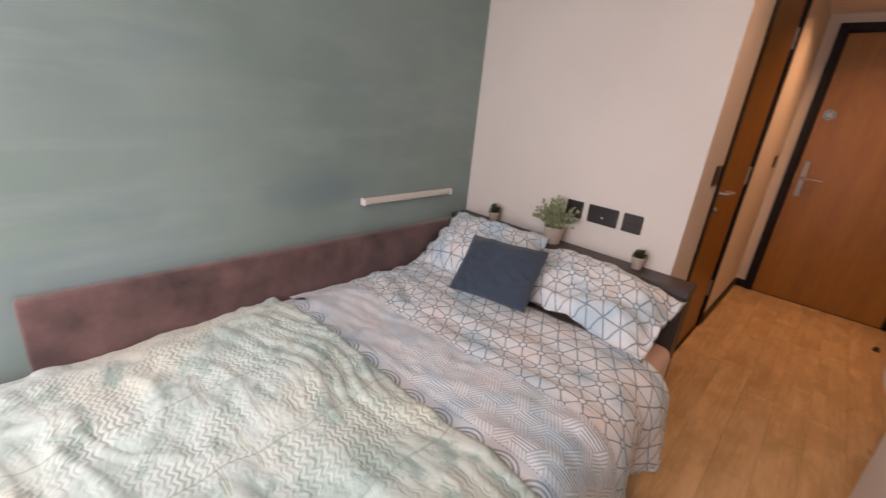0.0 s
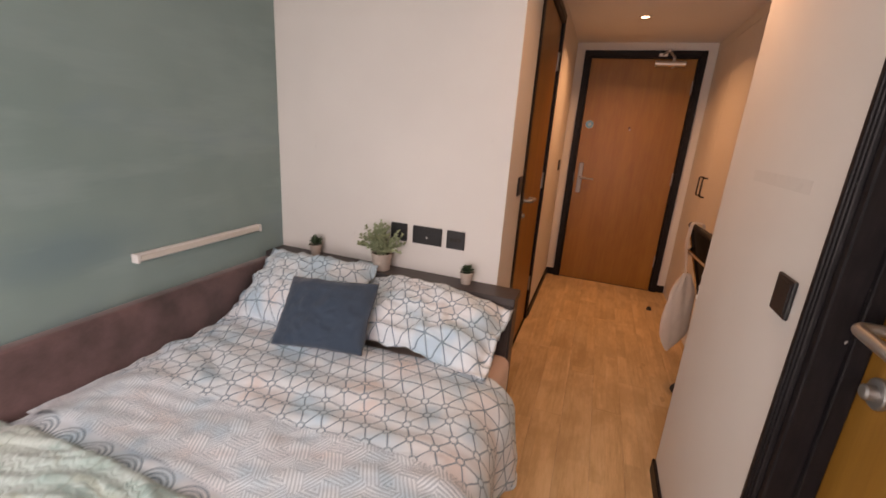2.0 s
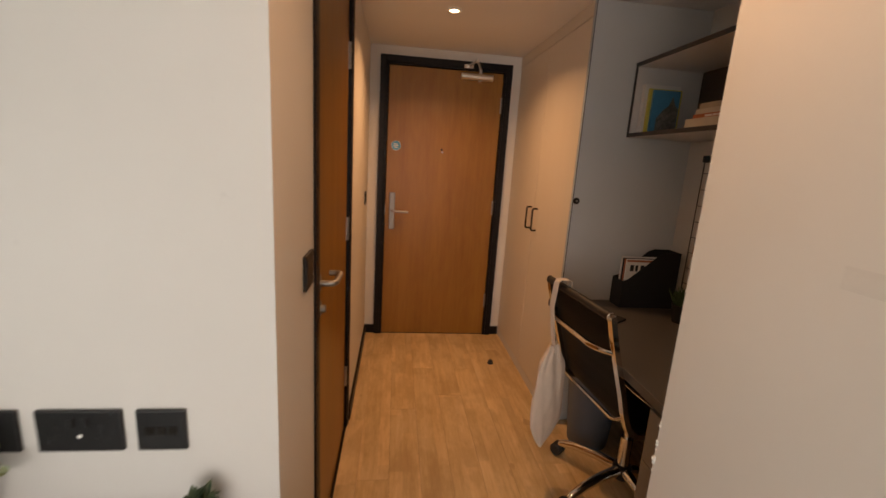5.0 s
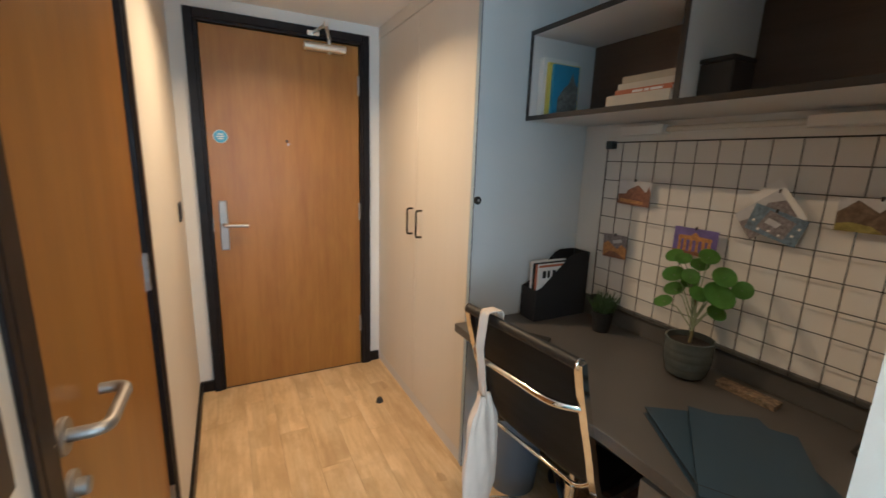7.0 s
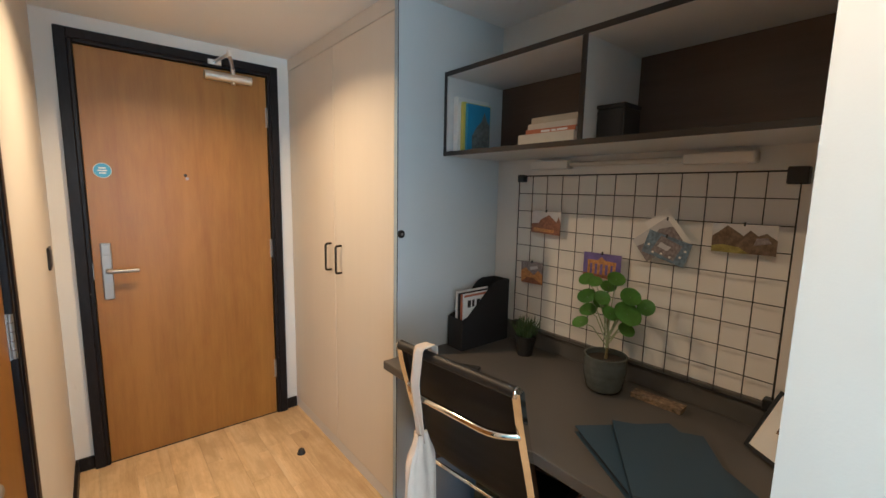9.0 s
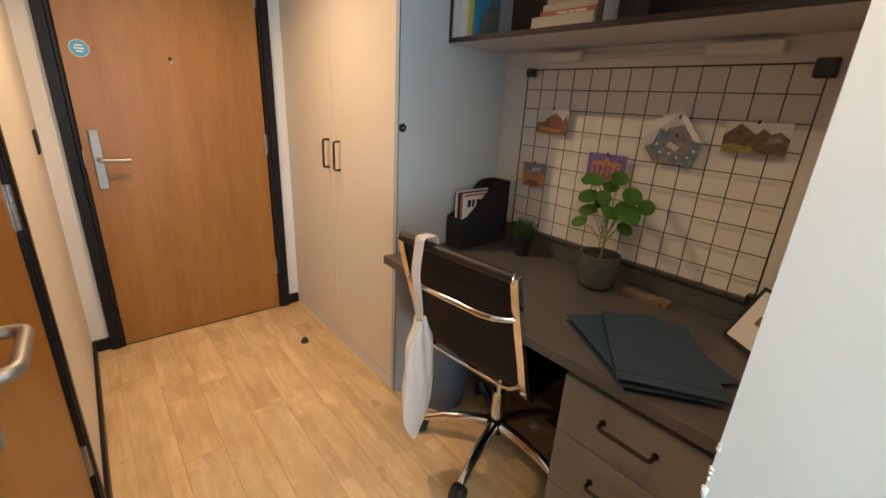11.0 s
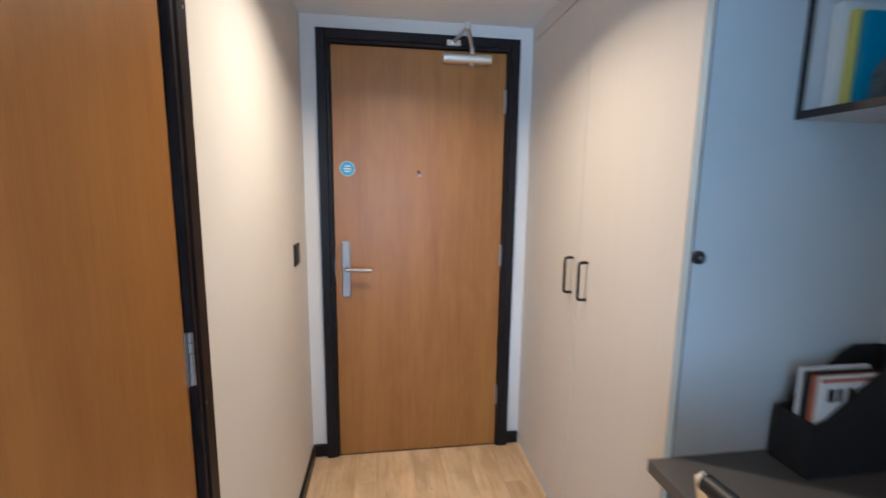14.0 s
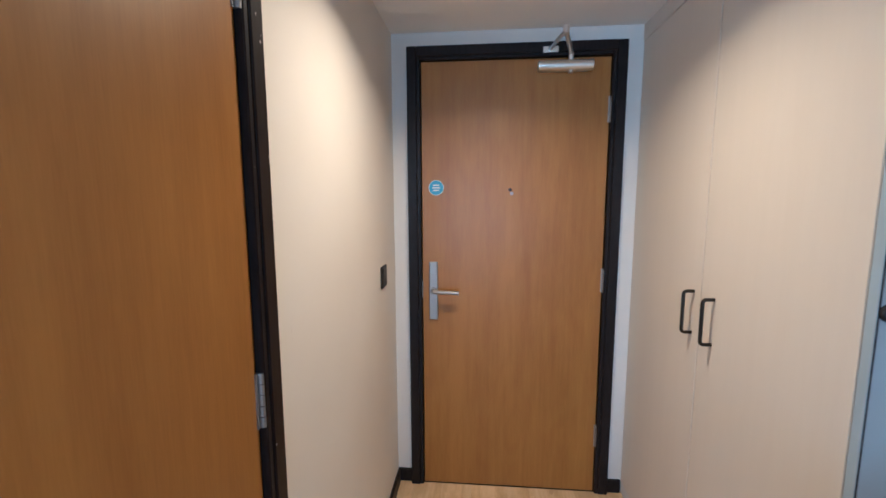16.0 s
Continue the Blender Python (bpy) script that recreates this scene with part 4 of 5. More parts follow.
def book(x0, x1, y0, y1, z0, z1, cover, label, flat=False):
    b = thing("book", ((x0 + x1) / 2, (y0 + y1) / 2, z0), label, "book", "books on the wall shelf")
    t = 0.002
    if flat:
        part("pages", box(x0 + t, x1 - 0.004, y0 + 0.004, y1 - 0.004, z0 + t, z1 - t), PAPER, b)
        bm = box(x0, x1, y0, y1, z0, z0 + t)
        box(x0, x1, y0, y1, z1 - t, z1, 0, bm)
        box(x0, x0 + t, y0, y1, z0 + t, z1 - t, 0, bm)
    else:
        part("pages", box(x0 + t, x1 - 0.004, y0 + t, y1 - t, z0 + 0.002, z1 - 0.004), PAPER, b)
        bm = box(x0, x1, y0, y0 + t, z0, z1)
        box(x0, x1, y1 - t, y1, z0, z1, 0, bm)
        box(x0, x0 + t, y0 + t, y1 - t, z0, z1, 0, bm)
    part("cover", bm, cover, b)
    return b


book(1.120, 1.30, 3.200, 3.226, SZ, SZ + 0.225, PAPER, "tall white-spined book standing on the shelf")
book(1.136, 1.30, 3.186, 3.198, SZ, SZ + 0.205, YELLOW_CARD, "yellow-spined book standing on the shelf")
blue = book(1.150, 1.282, 3.170, 3.184, SZ, SZ + 0.198, BLUE_COVER, "blue-covered picture book standing on the shelf")
bm = bmesh.new()
pts = [(1.176, 0.006), (1.278, 0.006), (1.278, 0.12), (1.262, 0.135), (1.246, 0.172), (1.230, 0.130), (1.205, 0.110), (1.176, 0.07)]
bm.faces.new([bm.verts.new((x, 3.1684, SZ + z)) for x, z in pts])
bm.normal_update()
bmesh.ops.solidify(bm, geom=bm.faces[:], thickness=0.0006)
part("cover_picture", bm, plain("cover_house_print", (0.15, 0.15, 0.14), 0.4, var=0.6, scale=70.0), blue, "grey house printed on the cover")
b1 = book(1.105, 1.30, 2.625, 2.852, SZ, SZ + 0.034, CREAM_PAPER, "thick cream book lying flat", True)
b2 = book(1.120, 1.30, 2.630, 2.832, SZ + 0.0345, SZ + 0.051, ORANGE_CLOTH, "rust orange book lying in a stack", True)
b3 = book(1.124, 1.29, 2.628, 2.826, SZ + 0.0515, SZ + 0.070, CREAM_PAPER, "pale grey book lying in a stack", True)
b4 = book(1.130, 1.28, 2.628, 2.816, SZ + 0.0705, SZ + 0.092, TAN_BOOK, "tan cloth book on top of a stack", True)
bm = bmesh.new()
for y0, y1 in ((2.66, 2.70), (2.705, 2.722), (2.728, 2.765)):
    box(1.1192, 1.1202, y0, y1, SZ + 0.039, SZ + 0.046, 0, bm)
part("spine_lettering", bm, PAPER, b2, "white illegible spine lettering")
bx = thing("black_box", (1.20, 2.53, SZ), "plain matt black box standing on the shelf", "box")
part("body", box(1.150, 1.252, 2.486, 2.577, SZ, SZ + 0.092, 0.004), BLACK_CARD, bx)
part("lid", box(1.1485, 1.2535, 2.4845, 2.5785, SZ + 0.0925, SZ + 0.105, 0.003), BLACK_CARD, bx)

# magazine file
DT = 0.7205
mf = thing("magazine_file", (1.26, 3.17, DT), "black card magazine file holding magazines on the desk", "magazine file")
fx0, fx1, fy0, fy1 = 1.113, 1.405, 3.128, 3.226
prof = [(fx0, DT), (fx1, DT), (fx1, DT + 0.290), (fx1 - 0.085, DT + 0.290), (fx1 - 0.115, DT + 0.278), (fx0 + 0.030, DT + 0.150), (fx0, DT + 0.140)]
for y in (fy0, fy1 - 0.003):
    bm = bmesh.new()
    a = [bm.verts.new((x, y, z)) for x, z in prof]
    b = [bm.verts.new((x, y + 0.003, z)) for x, z in prof]
    bm.faces.new(a), bm.faces.new(b[::-1])
    for k in range(len(prof)):
        bm.faces.new((a[k], b[k], b[(k + 1) % len(prof)], a[(k + 1) % len(prof)]))
    part("side_panel", bm, BLACK_CARD, mf)
part("front_panel", box(fx0, fx0 + 0.003, fy0 + 0.003, fy1 - 0.003, DT, DT + 0.140), BLACK_CARD, mf)
part("back_panel", box(fx1 - 0.003, fx1, fy0 + 0.003, fy1 - 0.003, DT, DT + 0.290), BLACK_CARD, mf)
part("base_panel", box(fx0 + 0.003, fx1 - 0.003, fy0 + 0.003, fy1 - 0.003, DT, DT + 0.003), BLACK_CARD, mf)
for i, (y, material, tall) in enumerate(((3.136, PAPER, 0.252), (3.150, ORANGE_CLOTH, 0.248), (3.166, BLACK_CARD, 0.250), (3.182, PAPER, 0.255))):
    mg = thing("magazine", (1.23, y, DT + 0.0035), "glossy magazine standing in the black file", "magazine", "magazines in the file")
    bm = box(fx0 + 0.012, fx0 + 0.205, y, y + 0.009, DT + 0.0035, DT + tall, 0.001)
    part("cover", bm, material, mg)
    if i == 0:
        bm = bmesh.new()
        for k, wide in enumerate((0.020, 0.014, 0.020, 0.010, 0.018)):
            x0 = fx0 + 0.034 + 0.027 * k
            box(x0, x0 + wide, y - 0.0006, y - 0.0001, DT + tall - 0.062, DT + tall - 0.030, 0, bm)
        part("masthead", bm, BLACK_CARD, mg, "bold black illegible masthead")
        part("title_band", box(fx0 + 0.013, fx0 + 0.204, y - 0.0004, y, DT + tall - 0.014, DT + tall - 0.004), ORANGE_CLOTH, mg)


# plants
def leaf_blade(bm, at, along, face, length, width, fold=0.25):
    """A pointed oval leaf with a folded midrib."""
    at, along = Vector(at), Vector(along).normalized()
    side = along.cross(Vector(face)).normalized()
    up = side.cross(along)
    mid = [at, at + along * length * 0.35 - up * 0.0 + up * length * 0.05, at + along * length * 0.7 + up * length * 0.04, at + along * length]
    ws = (0.0, width * 0.5, width * 0.42, 0.0)
    ml = [bm.verts.new(p) for p in mid]
    for s in (-1, 1):
        el = [bm.verts.new(mid[k] + side * s * ws[k] + up * fold * ws[k]) for k in (1, 2)]
        bm.faces.new((ml[0], ml[1], el[0])), bm.faces.new((ml[1], ml[2], el[1], el[0])), bm.faces.new((ml[2], ml[3], el[1]))


def pot(parent, at, r0, r1, h, material, bands=False):
    prof = [(0, 0), (r0, 0), (r0 + (r1 - r0) * 0.3, h * 0.3)]
    if bands:
        prof = [(0, 0), (r0 * 0.82, 0), (r0 * 0.94, h * 0.04)]
        for k in range(25):
            z = 0.08 + 0.82 * k / 24
            groove = 0.0011 * (math.sin(z * 2 * math.pi * 4.5) > 0.55)
            prof.append((r0 + (r1 - r0) * math.sin(min(1.0, z * 1.15) * math.pi * 0.62) * 1.05 - groove, h * z))
    prof += [(r1, h * 0.95), (r1, h), (r1 - 0.006, h), (r1 - 0.008, h * 0.84)]
    part("pot", lathe(prof, at, 36), material, parent, "", 50)
    part("soil", lathe([(r1 - 0.008, h * 0.86), (r1 * 0.5, h * 0.89), (0, h * 0.88)], at, 24), SOIL, parent, "", 50)


def bushy_plant(at):
    p = thing("eucalyptus_plant", at, "bushy grey-green potted plant on the headboard shelf", "plant")
    pot(p, at, 0.040, 0.050, 0.082, POT_CLAY)
    rnd = random.Random(5)
    leaves, stems = bmesh.new(), bmesh.new()
    for k in range(46):
        a, el = rnd.uniform(0, 2 * math.pi), rnd.uniform(0.40, 1.5)
        ln = rnd.uniform(0.10, 0.175) * (0.82 if el > 1.1 else 0.88)
        d = Vector((math.cos(a) * math.cos(el) * 1.05, math.sin(a) * math.cos(el) * 0.55, math.sin(el)))
        st = Vector(at) + Vector((rnd.uniform(-0.02, 0.02), rnd.uniform(-0.02, 0.02), 0.074))
        path = [st + d * ln * f + Vector((0, 0, 0.02 * f - 0.055 * f * f * math.cos(el))) for f in (0, 0.33, 0.66, 1)]
        tube(path, 0.0012, stems, 5, True, 0.0007)
        for j in range(9):
            f = 0.22 + 0.78 * j / 8
            q = st + d * ln * f + Vector((0, 0, 0.02 * f - 0.055 * f * f * math.cos(el)))
            for s in (-1, 1):
                al = (d * 0.35 + Vector((rnd.uniform(-1, 1), rnd.uniform(-1, 1), rnd.uniform(-0.4, 0.9))) * 0.8)
                leaf_blade(leaves, q, al, (0.2, -0.5, 1), rnd.uniform(0.013, 0.022), rnd.uniform(0.009, 0.014))
    part("twig_tangle", stems, LEAF_SAGE, p)
    part("foliage", leaves, LEAF_SAGE, p, "clustered grey-green leaves")


def succulent(at, seed, open_up, size=1.0):
    p = thing("succulent", at, "small dark green succulent in a pale stone pot", "plant", "small pots on the headboard shelf")
    pot(p, at, 0.021, 0.031, 0.055, POT_CLAY)
    rnd = random.Random(seed)
    bm = bmesh.new()
    for k in range(46):
        a, el = k * 2.4, 0.15 + 1.3 * (k / 46)
        d = Vector((math.cos(a) * math.cos(el), math.sin(a) * math.cos(el), math.sin(el) * open_up))
        c = Vector(at) + Vector((rnd.uniform(-0.010, 0.010), rnd.uniform(-0.010, 0.010), 0.050 + 0.012 * open_up * k / 46))
        leaf_blade(bm, c, d, (-d.x, -d.y, 1.2), size * rnd.uniform(0.026, 0.038), size * rnd.uniform(0.011, 0.016), 0.5)
    part("rosette", bm, LEAF_DARK, p, "dark fleshy leaf rosette")


bushy_plant((-0.793, 1.905, 0.6905))
succulent((-1.183, 1.925, 0.6905), 1, 1.2, 1.3)
succulent((-0.375, 1.925, 0.6905), 2, 0.7, 1.05)

gp = thing("potted_grass", (1.315, 2.945, DT), "small spiky green plant in a black pot on the desk", "plant")
pot(gp, (1.315, 2.945, DT), 0.032, 0.044, 0.085, BLACK_PLASTIC)
rnd = random.Random(9)
bm = bmesh.new()
for k in range(190):
    a, el = rnd.uniform(0, 6.28), rnd.uniform(0.95, 1.5)
    d = Vector((math.cos(a) * math.cos(el), math.sin(a) * math.cos(el), math.sin(el)))
    c = Vector((1.315 + rnd.uniform(-0.028, 0.028), 2.945 + rnd.uniform(-0.028, 0.028), DT + 0.074))
    leaf_blade(bm, c, d, (rnd.uniform(-1, 1), rnd.uniform(-1, 1), 0.5), rnd.uniform(0.055, 0.105), 0.005, 0.3)
part("foliage", bm, plain("dark_grass_blade", (0.045, 0.085, 0.028), 0.5, var=0.4, scale=60.0), gp, "dense spiky green blades")

PA = Vector((1.285, 2.560, DT))
pl = thing("round_leaf_plant", PA, "round-leaved green plant in a glazed grey pot", "plant")
pot(pl, PA, 0.058, 0.073, 0.130, POT_GLAZE, True)
rnd = random.Random(11)
stems = bmesh.new()
LEAVES = [(0.02, 0.118, 0.300, 0.036), (-0.02, 0.055, 0.305, 0.032), (0.0, -0.020, 0.325, 0.038), (0.01, 0.105, 0.235, 0.044), (-0.02, 0.020, 0.250, 0.034), (0.0, -0.080, 0.270, 0.042),
          (-0.03, -0.090, 0.215, 0.054), (0.02, 0.100, 0.180, 0.042), (0.03, -0.125, 0.235, 0.036), (-0.01, -0.080, 0.150, 0.034), (-0.03, 0.100, 0.140, 0.036),
          (0.05, 0.040, 0.280, 0.034), (0.05, -0.050, 0.200, 0.038), (-0.04, -0.030, 0.205, 0.034), (0.04, 0.060, 0.215, 0.034)]
for dx, dy, dz, r in LEAVES:
    r, dy, dz = r * 0.83, dy * 0.90, dz * 0.94
    tip = PA + Vector((dx, dy, 0.10 + dz))
    root = PA + Vector((rnd.uniform(-0.005, 0.005), rnd.uniform(-0.005, 0.005), 0.10 + 0.50 * dz * rnd.uniform(0.55, 1.0)))
    mid = root.lerp(tip, 0.55) + Vector((0, 0, 0.022))
    nrm = Vector((-0.55 + rnd.uniform(-0.2, 0.2), dy * 3 - 0.35 + rnd.uniform(-0.3, 0.2), 0.75)).normalized()
    side = nrm.orthogonal().normalized()
    up = nrm.cross(side)
    bm = bmesh.new()
    rings = [[bm.verts.new(tip + nrm * (0.18 * r * (f - 0.15) ** 2 - 0.05 * r) + f * r * (1 + 0.05 * math.cos(2 * t + dx * 50)) * (math.cos(t) * side + math.sin(t) * up)) for t in [2 * math.pi * k / 20 for k in range(20)]] for f in (0.12, 0.55, 0.9, 1.0)]
    bm.faces.new(rings[0])
    for a, b in zip(rings, rings[1:]):
        for k in range(20):
            bm.faces.new((a[k], a[(k + 1) % 20], b[(k + 1) % 20], b[k]))
    bmesh.ops.solidify(bm, geom=bm.faces[:], thickness=0.0009)
    blade = part("leaf", bm, LEAF_GREEN, pl, "", True)
    part("stalk", tube([root, root.lerp(mid, 0.6), mid, mid.lerp(tip, 0.6), tip], 0.0024, None, 6, True, 0.0013), LEAF_SAGE, blade, "", 60)
tube([PA + Vector((0, 0, 0.105)), PA + Vector((0.004, -0.004, 0.19)), PA + Vector((0.0, 0.004, 0.28))], 0.0055, stems, 8, True, 0.003)
part("trunk", stems, STEM_BROWN, pl, "pale green trunk")


# folders, case, notebook, picture frame
def slab(corners, z, h, bm=None, raised=0.0):
    """A flat piece on four corners; its far long edge may stand open by a little."""
    bm = bm or bmesh.new()
    up = [raised if k > 1 else 0.0 for k in range(len(corners))]
    a = [bm.verts.new((x, y, z + u)) for (x, y), u in zip(corners, up)]
    b = [bm.verts.new((x, y, z + h + u)) for (x, y), u in zip(corners, up)]
    bm.faces.new(a[::-1]), bm.faces.new(b)
    for k in range(len(corners)):
        n = (k + 1) % len(corners)
        bm.faces.new((a[k], a[n], b[n], b[k]))
    return bm


def turned(cx, cy, w, d, deg):
    c, s = math.cos(radians(deg)), math.sin(radians(deg))
    return [(cx + x * c - y * s, cy + x * s + y * c) for x, y in ((-w / 2, -d / 2), (w / 2, -d / 2), (w / 2, d / 2), (-w / 2, d / 2))]


for cx, cy, deg, z, label in ((0.9965, 2.2385, 58, DT, "slate blue card folder lying under another"), (0.974, 2.197, 36, DT + 0.0175, "slate blue card folder on top")):
    fo = thing("document_folder", (cx, cy, z), label, "folder", "folders on the desk")
    cs = turned(cx, cy, 0.354, 0.24, deg) if z > DT else turned(cx, cy, 0.345, 0.30, deg)
    part("back_cover", slab(cs, z, 0.0022), FOLDER, fo)
    inner = turned(cx, cy, 0.345, 0.225, deg) if z > DT else turned(cx, cy, 0.335, 0.28, deg)
    part("paper_insert", slab(inner, z + 0.0024, 0.0065), BLACK_CARD, fo)
    part("front_cover", slab(cs, z + 0.0090, 0.0022, None, 0.010), FOLDER, fo)
    if z > DT:
        def between(a, b, f):
            return (a[0] + (b[0] - a[0]) * f, a[1] + (b[1] - a[1]) * f)
        crease = [between(cs[0], cs[1], 0.085), between(cs[0], cs[1], 0.091), between(cs[3], cs[2], 0.091), between(cs[3], cs[2], 0.085)]
        part("crease", slab(crease, z + 0.0112, 0.0004, None, 0.010), BLACK_CARD, fo)


pc = thing("printed_case", (1.335, 2.395, DT), "flat tan case printed with dark pattern on the desk", "case")
part("body", slab(turned(1.334, 2.392, 0.160, 0.046, -88), DT, 0.012), TAN_PATTERN, pc)
part("lid", slab(turned(1.334, 2.392, 0.163, 0.049, -88), DT + 0.0122, 0.005), TAN_PATTERN, pc)
nb = thing("small_notebook", (0.978, 2.985, DT), "small black notebook with a white label on the desk", "notebook")
part("cover", slab(turned(0.978, 2.985, 0.095, 0.135, 32), DT, 0.009), BLACK_CARD, nb)
part("label", slab(turned(0.985, 2.985, 0.026, 0.05, 48), DT + 0.0091, 0.0005), PAPER, nb, "white label")

e1, e2 = Vector((-0.60, -0.80, 0)), Vector((0.45, -0.34, 1.0)).normalized()
O = Vector((1.285, 2.130, DT + 0.004))
en = e1.cross(e2).normalized()
pf = thing("picture_frame", O, "thin black picture frame with a white mount, leaning back", "picture frame")


def board(bm, u0, u1, v0, v1, n0, n1):
    vs = [bm.verts.new(O + e1 * u + e2 * v + en * w) for u in (u0, u1) for v in (v0, v1) for w in (n0, n1)]
    for q in ((0, 1, 3, 2), (4, 6, 7, 5), (0, 4, 5, 1), (2, 3, 7, 6), (0, 2, 6, 4), (1, 5, 7, 3)):
        bm.faces.new([vs[k] for k in q])
    return bm


bm = bmesh.new()
for q in ((0, 0.215, 0, 0.010), (0, 0.215, 0.170, 0.180), (0, 0.010, 0.010, 0.170), (0.205, 0.215, 0.010, 0.170)):
    board(bm, *q, -0.006, 0.006)
part("rim", bm, BLACK_PLASTIC, pf)
part("mount", board(bmesh.new(), 0.010, 0.205, 0.010, 0.170, -0.003, 0.003), PAPER, pf, "white mount")
for u, v in ((0.055, 0.075), (0.075, 0.118)):
    part("picture", board(bmesh.new(), u, u + 0.045, v, v + 0.028, -0.0036, 0.0036), TAN_PATTERN, pf, "small brown picture")
top = O + e1 * 0.11 + e2 * 0.15
part("strut", tube([top + Vector((0.004, -0.002, -0.004)), Vector((top.x + 0.02, top.y - 0.012, DT + 0.002))], 0.004, seg=8), BLACK_PLASTIC, pf)

# bin and paper scrap under the desk
bn = thing("waste_bin", (1.02, 3.085, 0), "grey-blue plastic waste bin under the desk", "bin")
part("body", lathe([(0, 0.004), (0.10, 0.0), (0.135, 0.42), (0.131, 0.42), (0.097, 0.010), (0, 0.012)], (1.02, 3.085, 0), 40), BIN_BLUE, bn, "", 40)
part("rim", lathe([(0.132, 0.412), (0.139, 0.412), (0.139, 0.426), (0.132, 0.426), (0.132, 0.412)], (1.02, 3.085, 0), 40), BIN_BLUE, bn, "", 40)
ps = thing("paper_scrap", (1.221, 2.686, 0), "small crumpled white paper scrap on the floor", "paper")
bm = bmesh.new()
bmesh.ops.create_icosphere(bm, subdivisions=2, radius=0.018)
for v in bm.verts:
    v.co *= 1 + 0.5 * lump(v.co * 60, 2)
    v.co = Vector((v.co.x * 1.3 + 1.221, v.co.y + 2.686, max(0.0, v.co.z * 0.8 + 0.012)))
part("paper", bm, PAPER, ps)

# ---- office chair, in its own axes: it faces +x ----
ch = thing("office_chair", (1.008, 2.728, 0), "black ribbed office chair with polished chrome frame", "office chair", turn=6)
SIDE = [(-0.335, 0.925), (-0.315, 0.845), (-0.283, 0.74), (-0.245, 0.62), (-0.222, 0.54), (-0.190, 0.475), (-0.13, 0.452), (0.0, 0.446), (0.12, 0.452), (0.20, 0.466), (0.235, 0.452)]


def ribbon(points, y, w, t):
    """A flat bar of width w along y following points in the xz plane."""
    bm = bmesh.new()
    rings = []
    for i, (x, z) in enumerate(points):
        a, b = points[max(i - 1, 0)], points[min(i + 1, len(points) - 1)]
        nx, nz = -(b[1] - a[1]), b[0] - a[0]
        l = math.hypot(nx, nz)
        nx, nz = nx / l * t / 2, nz / l * t / 2
        rings.append([bm.verts.new((x + s * nx, y + q * w / 2, z + s * nz)) for s, q in ((-1, -1), (1, -1), (1, 1), (-1, 1))])
    for a, b in zip(rings, rings[1:]):
        for k in range(4):
            bm.faces.new((a[k], a[(k + 1) % 4], b[(k + 1) % 4], b[k]))
    bm.faces.new(rings[0][::-1]), bm.faces.new(rings[-1])
    return bm


def smooth_line(points, per=6):
    out = []
    for i in range(len(points) - 1):
        p0, p1, p2, p3 = (Vector((*points[min(max(k, 0), len(points) - 1)], 0)) for k in (i - 1, i, i + 1, i + 2))
        for s in range(per):
            t = s / per
            v = 0.5 * (2 * p1 + (p2 - p0) * t + (2 * p0 - 5 * p1 + 4 * p2 - p3) * t * t + (3 * p1 - p0 - 3 * p2 + p3) * t ** 3)
            out.append((v.x, v.y))
    return out + [points[-1]]


LINE = smooth_line(SIDE)
for y in (-0.226, 0.226):
    part("side_frame", ribbon(LINE, y, 0.025, 0.020), CHROME, ch, "polished chrome side rail", 40, True)
# sling with cross ribs
bm = bmesh.new()
fine = smooth_line(SIDE, 14)[4:-6]
cols = 24
rows = []
for i, (x, z) in enumerate(fine):
    rib = 0.0002 * math.sin(i * 2 * math.pi / 7)
    rows.append([bm.verts.new((x + 0.008 + rib - 0.014 * (1 - (2 * k / cols - 1) ** 2) * (1 if z > 0.5 else 0), (k / cols - 0.5) * 0.44, z + 0.006 - (0.010 * (1 - (2 * k / cols - 1) ** 2) if z < 0.5 else 0))) for k in range(cols + 1)])
for a, b in zip(rows, rows[1:]):
    for k in range(cols):
        bm.faces.new((a[k], a[k + 1], b[k + 1], b[k]))
bmesh.ops.solidify(bm, geom=bm.faces[:], thickness=0.007)
part("sling_seat_and_back", bm, MESH_BLACK, ch, "black ribbed sling", True, True)
part("top_roll", tube([(-0.336, -0.222, 0.920), (-0.336, 0.222, 0.920)], 0.0155, seg=16), MESH_BLACK, ch, "padded black roll", 40, True)
for y in (-0.2235, 0.2235):
    part("roll_cap", disc((-0.336, y, 0.920), (0, math.copysign(1, y), 0), 0.0165, 0.005, bev=0.0015), CHROME, ch, "chrome end cap", 40, True)
part("back_stretcher", tube(bent([(-0.296, -0.222, 0.785), (-0.345, -0.165, 0.783), (-0.345, 0.165, 0.783), (-0.296, 0.222, 0.785)], 0.05, 8), 0.0105, seg=14), CHROME, ch, "curved chrome stretcher", 40, True)
part("lower_stretcher", tube(bent([(-0.222, -0.222, 0.535), (-0.236, -0.19, 0.500), (-0.236, 0.19, 0.500), (-0.222, 0.222, 0.535)], 0.03, 6), 0.0065, seg=12), CHROME, ch, "chrome stretcher", 40, True)
part("seat_stretcher", tube([(0.05, -0.222, 0.440), (0.05, 0.222, 0.440)], 0.009, seg=12), CHROME, ch, "", 40, True)
part("mechanism", box(-0.10, 0.09, -0.055, 0.055, 0.385, 0.434, 0.010, seg=2), BLACK_PLASTIC, ch, "black tilt mechanism", local=True)
part("lever", tube([(0.02, 0.05, 0.405), (0.02, -0.17, 0.400)], 0.005, seg=8), BLACK_PLASTIC, ch, "", 40, True)
